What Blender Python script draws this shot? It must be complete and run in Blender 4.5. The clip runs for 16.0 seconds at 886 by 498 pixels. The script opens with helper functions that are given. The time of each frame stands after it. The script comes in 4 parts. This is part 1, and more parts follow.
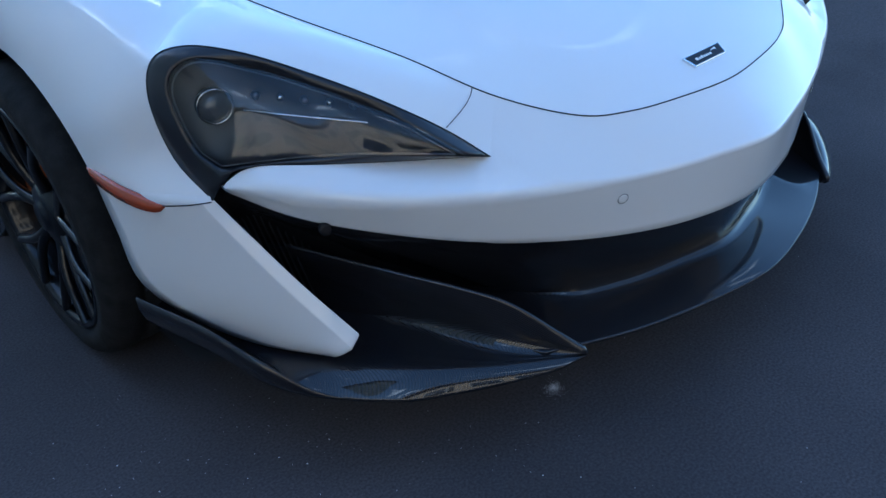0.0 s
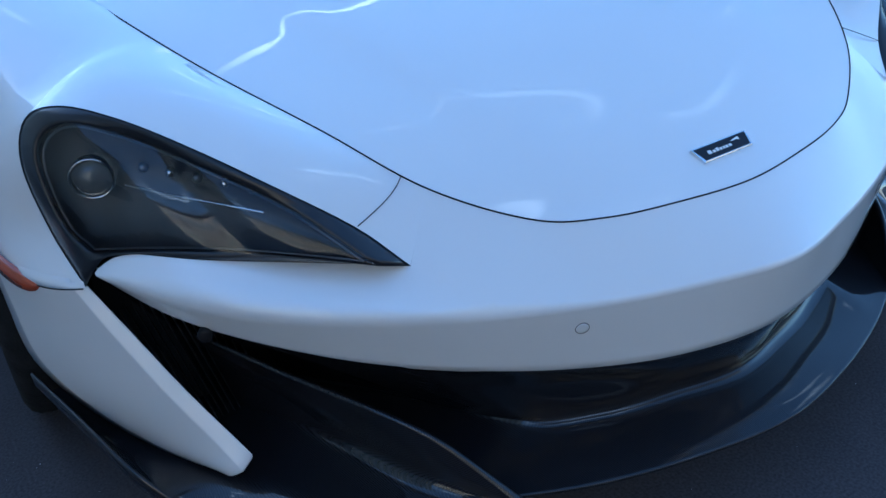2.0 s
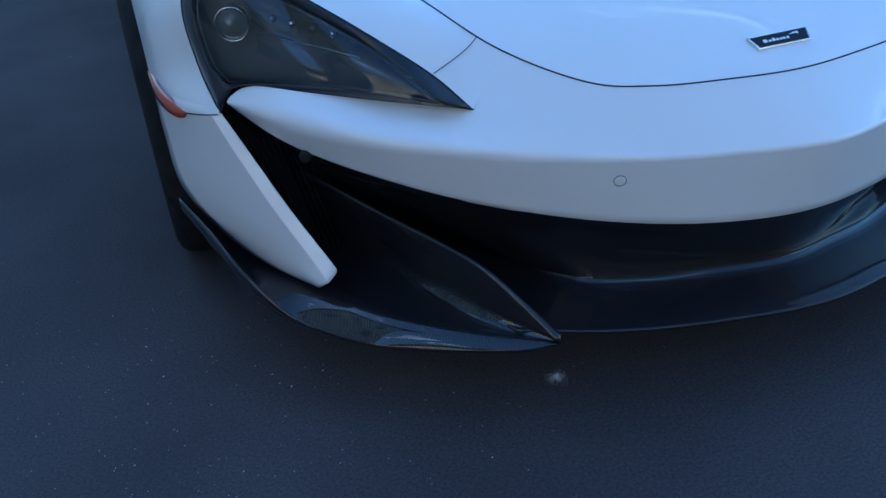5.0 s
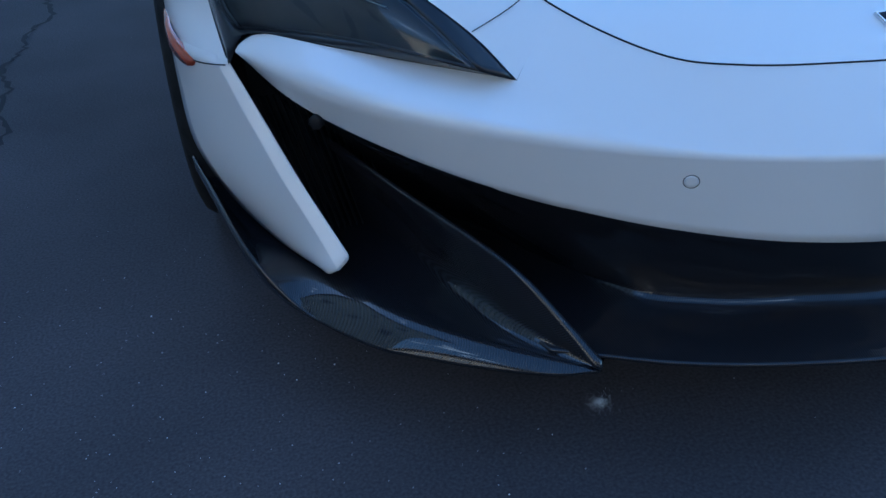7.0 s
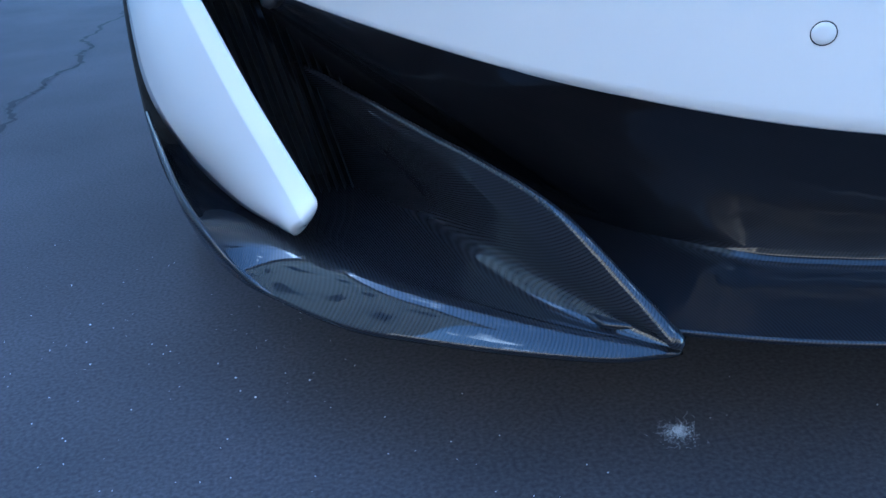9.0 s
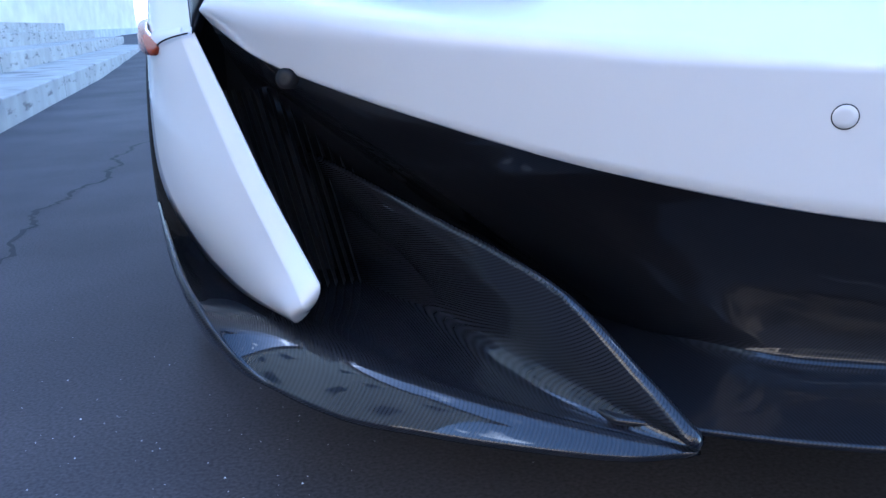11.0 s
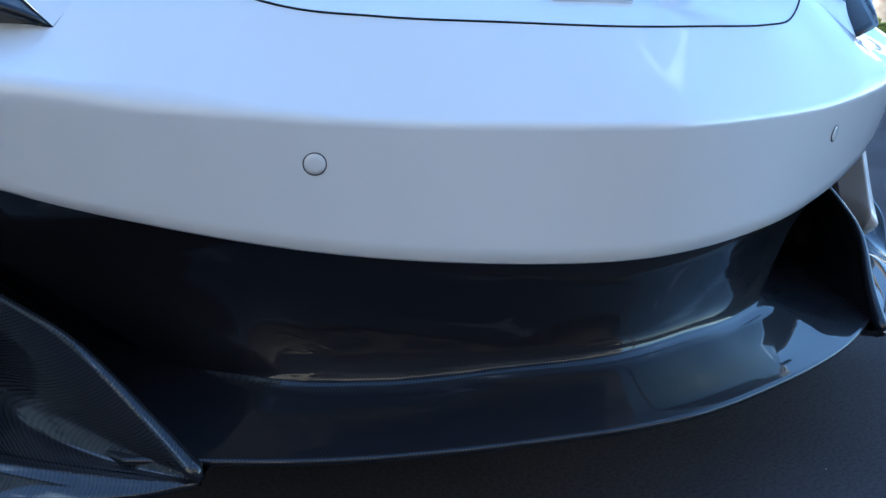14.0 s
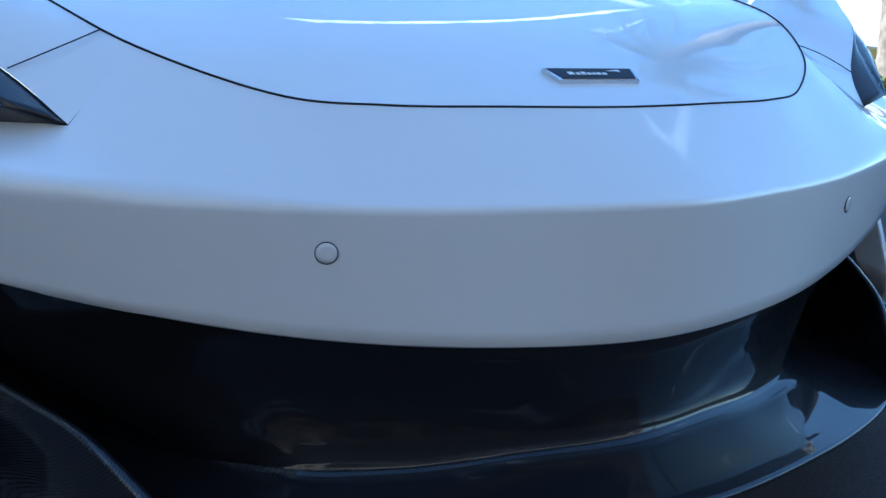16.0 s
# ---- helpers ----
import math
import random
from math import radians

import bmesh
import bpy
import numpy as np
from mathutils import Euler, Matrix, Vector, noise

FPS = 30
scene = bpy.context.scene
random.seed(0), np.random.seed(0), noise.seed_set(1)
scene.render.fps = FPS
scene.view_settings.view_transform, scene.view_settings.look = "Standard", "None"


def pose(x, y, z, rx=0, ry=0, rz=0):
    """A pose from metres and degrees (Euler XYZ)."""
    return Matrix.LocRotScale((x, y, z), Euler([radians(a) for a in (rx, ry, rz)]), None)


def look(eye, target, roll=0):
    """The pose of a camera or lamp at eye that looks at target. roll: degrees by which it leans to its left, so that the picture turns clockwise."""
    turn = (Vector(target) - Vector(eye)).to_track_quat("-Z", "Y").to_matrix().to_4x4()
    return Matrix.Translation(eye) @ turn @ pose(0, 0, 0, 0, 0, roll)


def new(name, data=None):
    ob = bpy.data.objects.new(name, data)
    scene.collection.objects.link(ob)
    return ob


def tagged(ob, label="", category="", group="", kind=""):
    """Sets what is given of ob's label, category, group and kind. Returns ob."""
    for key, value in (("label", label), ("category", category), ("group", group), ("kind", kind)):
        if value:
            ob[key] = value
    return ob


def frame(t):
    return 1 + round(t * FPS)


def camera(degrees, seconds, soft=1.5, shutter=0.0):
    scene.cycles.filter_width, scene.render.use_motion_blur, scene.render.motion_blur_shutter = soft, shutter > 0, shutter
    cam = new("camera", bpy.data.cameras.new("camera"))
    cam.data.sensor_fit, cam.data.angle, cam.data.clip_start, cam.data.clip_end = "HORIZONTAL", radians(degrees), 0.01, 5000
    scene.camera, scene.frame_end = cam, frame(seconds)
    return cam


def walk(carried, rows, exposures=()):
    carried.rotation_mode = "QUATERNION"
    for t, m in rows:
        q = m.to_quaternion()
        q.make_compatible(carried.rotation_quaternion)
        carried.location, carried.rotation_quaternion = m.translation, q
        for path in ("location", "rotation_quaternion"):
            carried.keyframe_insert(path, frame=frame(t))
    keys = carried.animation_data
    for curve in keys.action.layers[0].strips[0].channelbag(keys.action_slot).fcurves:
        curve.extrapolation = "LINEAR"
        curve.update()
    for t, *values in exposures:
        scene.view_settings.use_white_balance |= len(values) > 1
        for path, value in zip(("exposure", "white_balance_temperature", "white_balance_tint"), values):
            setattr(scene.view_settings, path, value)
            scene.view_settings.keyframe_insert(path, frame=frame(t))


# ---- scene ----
cam = camera(53.1, 16.0)
PATH = [
    (0, (-1.397, -0.773, 1.151), (-0.285, 0.533, 0.122), -4.7),
    (0.5, (-1.246, -0.798, 1.153), (-0.169, 0.525, 0.109), -3.4),
    (1, (-1.143, -0.806, 1.159), (-0.125, 0.586, 0.147), -3.4),
    (1.5, (-1.042, -0.748, 1.157), (-0.072, 0.677, 0.144), -3.2),
    (2, (-0.957, -0.709, 1.139), (-0.076, 0.771, 0.123), -4.4),
    (2.5, (-0.937, -0.781, 1.136), (-0.176, 0.778, 0.141), -5.2),
    (3, (-0.921, -0.922, 1.136), (-0.287, 0.707, 0.163), -4.6),
    (3.5, (-0.923, -0.997, 1.116), (-0.372, 0.651, 0.124), -4.4),
    (4, (-0.977, -1.018, 1.095), (-0.42, 0.613, 0.079), -5.4),
    (4.2, (-1.007, -1.041, 1.081), (-0.435, 0.592, 0.079), -5.8),
    (6.3, (-0.799, -0.948, 1.02), (-0.437, 0.73, -0.005), -3.5),
    (6.5, (-0.799, -0.918, 1.013), (-0.452, 0.763, -0.013), -3.6),
    (7, (-0.786, -0.846, 0.957), (-0.48, 0.817, -0.111), -3.8),
    (7.5, (-0.737, -0.761, 0.88), (-0.531, 0.885, -0.238), -4.1),
    (8, (-0.705, -0.681, 0.788), (-0.597, 0.964, -0.345), -5.2),
    (8.5, (-0.699, -0.633, 0.69), (-0.556, 1.092, -0.311), -5.2),
    (9, (-0.694, -0.619, 0.584), (-0.492, 1.198, -0.228), -4.7),
    (9.2, (-0.698, -0.624, 0.562), (-0.476, 1.222, -0.173), -4.3),
    (11.3, (-0.679, -0.605, 0.518), (-0.482, 1.319, 0.011), -2.2),
    (11.5, (-0.675, -0.606, 0.515), (-0.44, 1.314, 0.007), -1.9),
    (12, (-0.659, -0.615, 0.519), (-0.266, 1.273, -0.013), -1.0),
    (12.5, (-0.603, -0.621, 0.547), (-0.124, 1.219, -0.071), -1.0),
    (13, (-0.599, -0.66, 0.513), (0.074, 1.158, 0.02), 0.3),
    (13.5, (-0.581, -0.673, 0.529), (0.238, 1.083, 0.035), 0.7),
    (14, (-0.566, -0.674, 0.545), (0.349, 1.04, 0.069), 0.8),
    (14.5, (-0.548, -0.683, 0.547), (0.418, 1.011, 0.098), 0.3),
    (15, (-0.54, -0.688, 0.561), (0.437, 1.011, 0.162), -0.6),
    (15.5, (-0.553, -0.68, 0.562), (0.402, 1.042, 0.208), -1.1),
    (16, (-0.561, -0.669, 0.559), (0.338, 1.088, 0.233), -0.8),
]
EXPOSURES = [(0, 1.97, 4850, 3), (2, 1.77, 4620, 2), (4, 1.77, 4430, 1), (7, 1.82, 4450, 1), (7.5, 2.23, 4380, 1), (8, 2.93, 4320, 2), (8.5, 3.23, 4290, 2), (9.2, 3.23, 4340, 3), (11.3, 3.18, 4830, 13), (12.5, 3.08, 4820, 14), (13.5, 2.68, 5030, 2), (14.2, 2.17, 4750, 3), (15, 1.9, 4600, 2), (16, 1.8, 4580, 1)]
walk(cam, [(t, look(eye, target, roll)) for t, eye, target, roll in PATH], EXPOSURES)

# ---- light ----
SUN_EL, SUN_AZ = 25.0, 310.0          # degrees; azimuth clockwise from +y
world = bpy.data.worlds.new("sky")
scene.world = world
world.use_nodes = True
wn, wl = world.node_tree.nodes, world.node_tree.links
sky = wn.new("ShaderNodeTexSky")
sky.sky_type, sky.sun_disc = "NISHITA", False
sky.sun_elevation, sky.sun_rotation = radians(SUN_EL), radians(SUN_AZ)
wn["Background"].inputs["Strength"].default_value = 0.11
# thin drifting clouds
w_co, w_map, w_noise, w_ramp, w_mix = wn.new("ShaderNodeTexCoord"), wn.new("ShaderNodeMapping"), wn.new("ShaderNodeTexNoise"), wn.new("ShaderNodeValToRGB"), wn.new("ShaderNodeMix")
w_map.inputs["Scale"].default_value = (1.0, 2.2, 3.0)
w_map.inputs["Rotation"].default_value = (0, 0, radians(35))
w_noise.inputs["Scale"].default_value, w_noise.inputs["Detail"].default_value, w_noise.inputs["Distortion"].default_value = 2.2, 9.0, 1.2
w_ramp.color_ramp.elements[0].position, w_ramp.color_ramp.elements[1].position = 0.62, 0.80
w_mix.data_type = "RGBA"
w_mix.inputs["B"].default_value = (15.0, 15.4, 16.2, 1)
wl.new(w_co.outputs["Generated"], w_map.inputs["Vector"])
wl.new(w_map.outputs[0], w_noise.inputs["Vector"])
wl.new(w_noise.outputs["Fac"], w_ramp.inputs["Fac"])
wl.new(w_ramp.outputs["Color"], w_mix.inputs["Factor"])
wl.new(sky.outputs[0], w_mix.inputs["A"])
# one thin vapour trail across the clear sky in front
def sky_dir(az, el):
    return Vector((math.sin(radians(az)) * math.cos(radians(el)), math.cos(radians(az)) * math.cos(radians(el)), math.sin(radians(el))))


def w_math(op, a, b=None):
    nd = wn.new("ShaderNodeMath")
    nd.operation, nd.use_clamp = op, op == "MULTIPLY"
    for k, v in enumerate((a, b)):
        if isinstance(v, (int, float)):
            nd.inputs[k].default_value = v
        elif v is not None:
            wl.new(v, nd.inputs[k])
    return nd.outputs[0]


def w_dot(v):
    nd = wn.new("ShaderNodeVectorMath")
    nd.operation = "DOT_PRODUCT"
    wl.new(w_co.outputs["Generated"], nd.inputs[0])
    nd.inputs[1].default_value = v
    return nd.outputs["Value"]


trail_a, trail_b = sky_dir(50, 21), sky_dir(29, 43.5)
trail_puff = wn.new("ShaderNodeTexNoise")
trail_puff.inputs["Scale"].default_value, trail_puff.inputs["Detail"].default_value = 60.0, 3.0
wl.new(w_co.outputs["Generated"], trail_puff.inputs["Vector"])
off_line = w_math("ABSOLUTE", w_dot(trail_a.cross(trail_b).normalized()))
soft = w_math("SUBTRACT", w_math("MULTIPLY", trail_puff.outputs["Fac"], 0.011), off_line)
ends = w_math("MULTIPLY", w_math("SUBTRACT", w_dot((trail_a + 3 * trail_b).normalized()), 0.967), 60.0)
trail = w_math("MULTIPLY", w_math("MULTIPLY", soft, 300.0), ends)
w_trail = wn.new("ShaderNodeMix")
w_trail.data_type = "RGBA"
w_trail.inputs["B"].default_value = (16.0, 16.4, 17.0, 1)
wl.new(trail, w_trail.inputs["Factor"])
wl.new(w_mix.outputs["Result"], w_trail.inputs["A"])
wl.new(w_trail.outputs["Result"], wn["Background"].inputs[0])
sun = new("sun", bpy.data.lights.new("sun", "SUN"))
sun.data.energy, sun.data.angle, sun.data.color = 4.0, radians(0.5), (1.0, 0.93, 0.82)
_az, _el = radians(SUN_AZ), radians(SUN_EL)
sun.matrix_world = look((0, 0, 0), (-math.sin(_az) * math.cos(_el), -math.cos(_az) * math.cos(_el), -math.sin(_el)))

# ---- materials ----
def material(name, rgb, rough=0.5, metal=0.0, coat=0.0, spec=0.5):
    m = bpy.data.materials.new(name)
    m.use_nodes = True
    b = m.node_tree.nodes["Principled BSDF"]
    b.inputs["Base Color"].default_value = (*rgb, 1)
    b.inputs["Roughness"].default_value = rough
    b.inputs["Metallic"].default_value = metal
    b.inputs["Coat Weight"].default_value = coat
    b.inputs["Coat Roughness"].default_value = 0.02
    b.inputs["Specular IOR Level"].default_value = spec
    return m


def nodes(m):
    return m.node_tree.nodes, m.node_tree.links, m.node_tree.nodes["Principled BSDF"]


def mottle(m, rgb_a, rgb_b, scale, detail=6, bump=0.0, bump_scale=None, rough=None):
    """Two-tone noise in the base colour, with a fine bump."""
    n, l, b = nodes(m)
    co = n.new("ShaderNodeTexCoord")
    t = n.new("ShaderNodeTexNoise")
    t.inputs["Scale"].default_value, t.inputs["Detail"].default_value = scale, detail
    l.new(co.outputs["Object"], t.inputs["Vector"])
    r = n.new("ShaderNodeValToRGB")
    r.color_ramp.elements[0].position, r.color_ramp.elements[1].position = 0.35, 0.65
    r.color_ramp.elements[0].color, r.color_ramp.elements[1].color = (*rgb_a, 1), (*rgb_b, 1)
    l.new(t.outputs["Fac"], r.inputs["Fac"])
    l.new(r.outputs["Color"], b.inputs["Base Color"])
    if rough:
        mr = n.new("ShaderNodeMapRange")
        mr.inputs["To Min"].default_value, mr.inputs["To Max"].default_value = rough
        l.new(t.outputs["Fac"], mr.inputs["Value"])
        l.new(mr.outputs["Result"], b.inputs["Roughness"])
    if bump:
        t2 = n.new("ShaderNodeTexNoise")
        t2.inputs["Scale"].default_value, t2.inputs["Detail"].default_value = bump_scale, 4
        l.new(co.outputs["Object"], t2.inputs["Vector"])
        bp = n.new("ShaderNodeBump")
        bp.inputs["Strength"].default_value, bp.inputs["Distance"].default_value = bump, 0.01
        l.new(t2.outputs["Fac"], bp.inputs["Height"])
        l.new(bp.outputs["Normal"], b.inputs["Normal"])
    return m


WHITE = material("white_paint", (0.8, 0.8, 0.8), 0.35, coat=1.0)
BLACK = material("gloss_black", (0.008, 0.008, 0.01), 0.4, coat=1.0, spec=0.1)
LAMPBLACK = material("lamp_border_black", (0.010, 0.011, 0.015), 0.5, coat=0.8, spec=0.15)
lamp_bsdf = LAMPBLACK.node_tree.nodes["Principled BSDF"]
lamp_bsdf.inputs["Coat Roughness"].default_value = 0.22
SENSOR_BLACK = material("sensor_black", (0.008, 0.008, 0.01), 0.45, spec=0.25)
DARK = material("matt_black", (0.028, 0.028, 0.031), 0.6)
GAP = material("panel_gap", (0.004, 0.004, 0.005), 0.9)
RUBBER = mottle(material("tyre_rubber", (0.014, 0.014, 0.014), 0.85, spec=0.2), (0.010, 0.010, 0.010), (0.020, 0.020, 0.020), 30, bump=0.2, bump_scale=150)
RIM = material("black_wheel", (0.006, 0.006, 0.007), 0.3, coat=0.5, spec=0.2)
CHROME = material("chrome", (0.75, 0.76, 0.78), 0.12, metal=1.0)
STEEL = material("brake_disc", (0.25, 0.25, 0.26), 0.35, metal=1.0)
ORANGE = material("orange_caliper", (0.75, 0.16, 0.01), 0.35, coat=0.5)
AMBER = material("amber_plastic", (0.34, 0.055, 0.012), 0.2, coat=0.6)
LETTER = material("white_letter", (0.85, 0.85, 0.85), 0.4)
BADGE = material("badge_black", (0.008, 0.009, 0.016), 0.45, spec=0.25)
LAMPGREY = material("lamp_grey", (0.075, 0.075, 0.078), 0.4)
LENSGREY = material("lamp_lens", (0.12, 0.12, 0.125), 0.05, coat=1.0)

# thin clear cover: see-through, with a Fresnel gloss
GLASS = bpy.data.materials.new("clear_cover")
GLASS.use_nodes = True
_n, _l = GLASS.node_tree.nodes, GLASS.node_tree.links
_n.remove(_n["Principled BSDF"])
_tr, _gl, _mx, _fr = _n.new("ShaderNodeBsdfTransparent"), _n.new("ShaderNodeBsdfGlossy"), _n.new("ShaderNodeMixShader"), _n.new("ShaderNodeFresnel")
_tr.inputs["Color"].default_value = (0.86, 0.88, 0.9, 1)
_gl.inputs["Roughness"].default_value = 0.01
_fr.inputs["IOR"].default_value = 1.62
_l.new(_fr.outputs[0], _mx.inputs[0]); _l.new(_tr.outputs[0], _mx.inputs[1]); _l.new(_gl.outputs[0], _mx.inputs[2])
_l.new(_mx.outputs[0], _n["Material Output"].inputs["Surface"])
TINT = material("dark_glass", (0.01, 0.012, 0.014), 0.03, coat=1.0)

# twill carbon under clear lacquer
CARBON = material("carbon_fibre", (0.012, 0.012, 0.014), 0.5, coat=1.0, spec=0.12)
_n, _l, _b = nodes(CARBON)
_b.inputs["Coat IOR"].default_value = 1.54
_co = _n.new("ShaderNodeTexCoord")
_sep = _n.new("ShaderNodeSeparateXYZ")
_l.new(_co.outputs["Object"], _sep.inputs[0])
_abs = _n.new("ShaderNodeMath"); _abs.operation = "ABSOLUTE"
_l.new(_sep.outputs["X"], _abs.inputs[0])
_com = _n.new("ShaderNodeCombineXYZ")
_l.new(_abs.outputs[0], _com.inputs["X"]); _l.new(_sep.outputs["Y"], _com.inputs["Y"]); _l.new(_sep.outputs["Z"], _com.inputs["Z"])
_map = _n.new("ShaderNodeMapping")
_map.inputs["Rotation"].default_value = (radians(20), radians(35), radians(25))
_l.new(_com.outputs[0], _map.inputs["Vector"])
_wv = _n.new("ShaderNodeTexWave")
_wv.wave_type, _wv.bands_direction = "BANDS", "X"
_wv.inputs["Scale"].default_value = 150.0
_wv.inputs["Distortion"].default_value = 0.3
_wv.inputs["Detail"].default_value = 1.0
_l.new(_map.outputs[0], _wv.inputs["Vector"])
_rp = _n.new("ShaderNodeValToRGB")
_rp.color_ramp.elements[0].color, _rp.color_ramp.elements[1].color = (0.005, 0.005, 0.0064, 1), (0.0175, 0.0175, 0.0215, 1)
_l.new(_wv.outputs["Fac"], _rp.inputs["Fac"])
_l.new(_rp.outputs["Color"], _b.inputs["Base Color"])

# the same cloth with a thinner lacquer, on the centre panel and lip
CARBON_SATIN = CARBON.copy()
CARBON_SATIN.name = "carbon_fibre_satin"
CARBON_SATIN.node_tree.nodes["Principled BSDF"].inputs["Coat Weight"].default_value = 0.8

ASPHALT = mottle(material("asphalt", (0.05, 0.05, 0.052), 0.9, spec=0.2), (0.049, 0.0445, 0.0465), (0.077, 0.070, 0.073), 1.3, bump=0.09, bump_scale=620)
_n, _l, _b = nodes(ASPHALT)
_src = _b.inputs["Base Color"].links[0].from_socket
_co2, _fine, _fr2, _mul = _n.new("ShaderNodeTexCoord"), _n.new("ShaderNodeTexNoise"), _n.new("ShaderNodeValToRGB"), _n.new("ShaderNodeMix")
_fine.inputs["Scale"].default_value, _fine.inputs["Detail"].default_value = 190.0, 5.0
_fr2.color_ramp.elements[0].position, _fr2.color_ramp.elements[1].position = 0.3, 0.75
_fr2.color_ramp.elements[0].color, _fr2.color_ramp.elements[1].color = (0.68, 0.68, 0.69, 1), (1.36, 1.36, 1.36, 1)
_mul.data_type, _mul.blend_type = "RGBA", "MULTIPLY"
_mul.inputs["Factor"].default_value = 1.0
_l.new(_co2.outputs["Object"], _fine.inputs["Vector"]); _l.new(_fine.outputs["Fac"], _fr2.inputs["Fac"])
_l.new(_src, _mul.inputs["A"]); _l.new(_fr2.outputs["Color"], _mul.inputs["B"]); _l.new(_mul.outputs["Result"], _b.inputs["Base Color"])
CONCRETE = mottle(material("concrete", (0.5, 0.49, 0.46), 0.85), (0.42, 0.41, 0.38), (0.55, 0.54, 0.5), 5, bump=0.3, bump_scale=60)
STEPSTONE = mottle(material("step_concrete", (0.4, 0.38, 0.34), 0.9), (0.30, 0.28, 0.24), (0.39, 0.365, 0.32), 3, bump=0.3, bump_scale=60)
_n, _l, _b = nodes(STEPSTONE)
_src = _b.inputs["Base Color"].links[0].from_socket
_co3, _sm, _stn, _sr, _sx = _n.new("ShaderNodeTexCoord"), _n.new("ShaderNodeMapping"), _n.new("ShaderNodeTexNoise"), _n.new("ShaderNodeValToRGB"), _n.new("ShaderNodeMix")
_sm.inputs["Scale"].default_value = (1.0, 1.4, 9.0)
_stn.inputs["Scale"].default_value, _stn.inputs["Detail"].default_value = 2.2, 6.0
_sr.color_ramp.elements[0].position, _sr.color_ramp.elements[1].position = 0.57, 0.68
_sr.color_ramp.elements[0].color, _sr.color_ramp.elements[1].color = (1, 1, 1, 1), (0.42, 0.40, 0.40, 1)
_sx.data_type, _sx.blend_type = "RGBA", "MULTIPLY"
_sx.inputs["Factor"].default_value = 1.0
_l.new(_co3.outputs["Object"], _sm.inputs["Vector"]); _l.new(_sm.outputs[0], _stn.inputs["Vector"]); _l.new(_stn.outputs["Fac"], _sr.inputs["Fac"])
_l.new(_src, _sx.inputs["A"]); _l.new(_sr.outputs["Color"], _sx.inputs["B"]); _l.new(_sx.outputs["Result"], _b.inputs["Base Color"])
STUCCO = mottle(material("beige_stucco", (0.42, 0.33, 0.24), 0.9), (0.40, 0.31, 0.22), (0.46, 0.37, 0.27), 2, bump=0.3, bump_scale=80)
CREAM = mottle(material("cream_stucco", (0.6, 0.52, 0.4), 0.9), (0.58, 0.51, 0.41), (0.68, 0.61, 0.50), 2)
KERBSTONE = mottle(material("kerb_concrete", (0.2, 0.18, 0.15), 0.9), (0.15, 0.13, 0.11), (0.24, 0.21, 0.18), 6, bump=0.3, bump_scale=50)
BARK = mottle(material("palm_bark", (0.2, 0.15, 0.1), 0.9), (0.12, 0.085, 0.055), (0.25, 0.19, 0.13), 8, bump=0.6, bump_scale=30)
SOIL = mottle(material("soil", (0.1, 0.07, 0.05), 0.95), (0.07, 0.05, 0.03), (0.14, 0.1, 0.06), 12)
LEAF = mottle(material("leaf", (0.14, 0.18, 0.03), 0.6), (0.09, 0.13, 0.02), (0.36, 0.36, 0.05), 9)


# ---- geometry helpers ----
def spline(pts, n=24):
    """n points on a Catmull-Rom curve through pts."""
    p = [Vector(q) for q in pts]
    p = [2 * p[0] - p[1]] + p + [2 * p[-1] - p[-2]]
    m, out = len(p) - 2, []
    for k in range(n):
        u = k / (n - 1) * (m - 1)
        i = min(int(u), m - 2)
        w = u - i
        a, b, c, d = p[i:i + 4]
        out.append(0.5 * (2 * b + (c - a) * w + (2 * a - 5 * b + 4 * c - d) * w * w + (3 * b - a - 3 * c + d) * w ** 3))
    return out


def half(pts, n=24):
    """As spline, for a line that crosses the middle plane: smooth with its mirror image."""
    p = [(-pts[1][0], pts[1][1], pts[1][2])] + list(pts)
    m = len(p)
    dense = spline(p, (m - 1) * 40 + 1)[40:]
    return [dense[round(k * (len(dense) - 1) / (n - 1))] for k in range(n)]


def loft(rows, side=1, closed=False):
    """A grid through rows of points; side -1 mirrors it across the car's middle."""
    bm = bmesh.new()
    vs = [[bm.verts.new((p[0] * side, p[1], p[2])) for p in row] for row in rows]
    for a, b in zip(vs, vs[1:]):
        k = len(a)
        for i in range(k if closed else k - 1):
            j = (i + 1) % k
            quad = [a[i], a[j], b[j], b[i]]
            if side < 0:
                quad.reverse()
            try:
                bm.faces.new(quad)
            except ValueError:
                pass
    bmesh.ops.remove_doubles(bm, verts=bm.verts, dist=0.0003)
    bmesh.ops.recalc_face_normals(bm, faces=bm.faces)
    return bm


def both(rows):
    """The rows of one side, joined to their mirror image."""
    return [[Vector((-p[0], p[1], p[2])) for p in row] for row in reversed(rows[1:])] + rows


def part(name, bm, mat, parent=None, label="", smooth=True):
    me = bpy.data.meshes.new(name)
    for f in bm.faces:
        f.smooth = smooth
    bm.to_mesh(me)
    bm.free()
    me.materials.append(mat)
    ob = new(name, me)
    if parent:
        ob.parent = parent
    if label:
        ob["label"] = label
    return ob


def thing(name, label, category, group="", kind="", at=(0, 0, 0)):
    ob = new(name)
    ob.location = at
    return tagged(ob, label, category, group, kind)


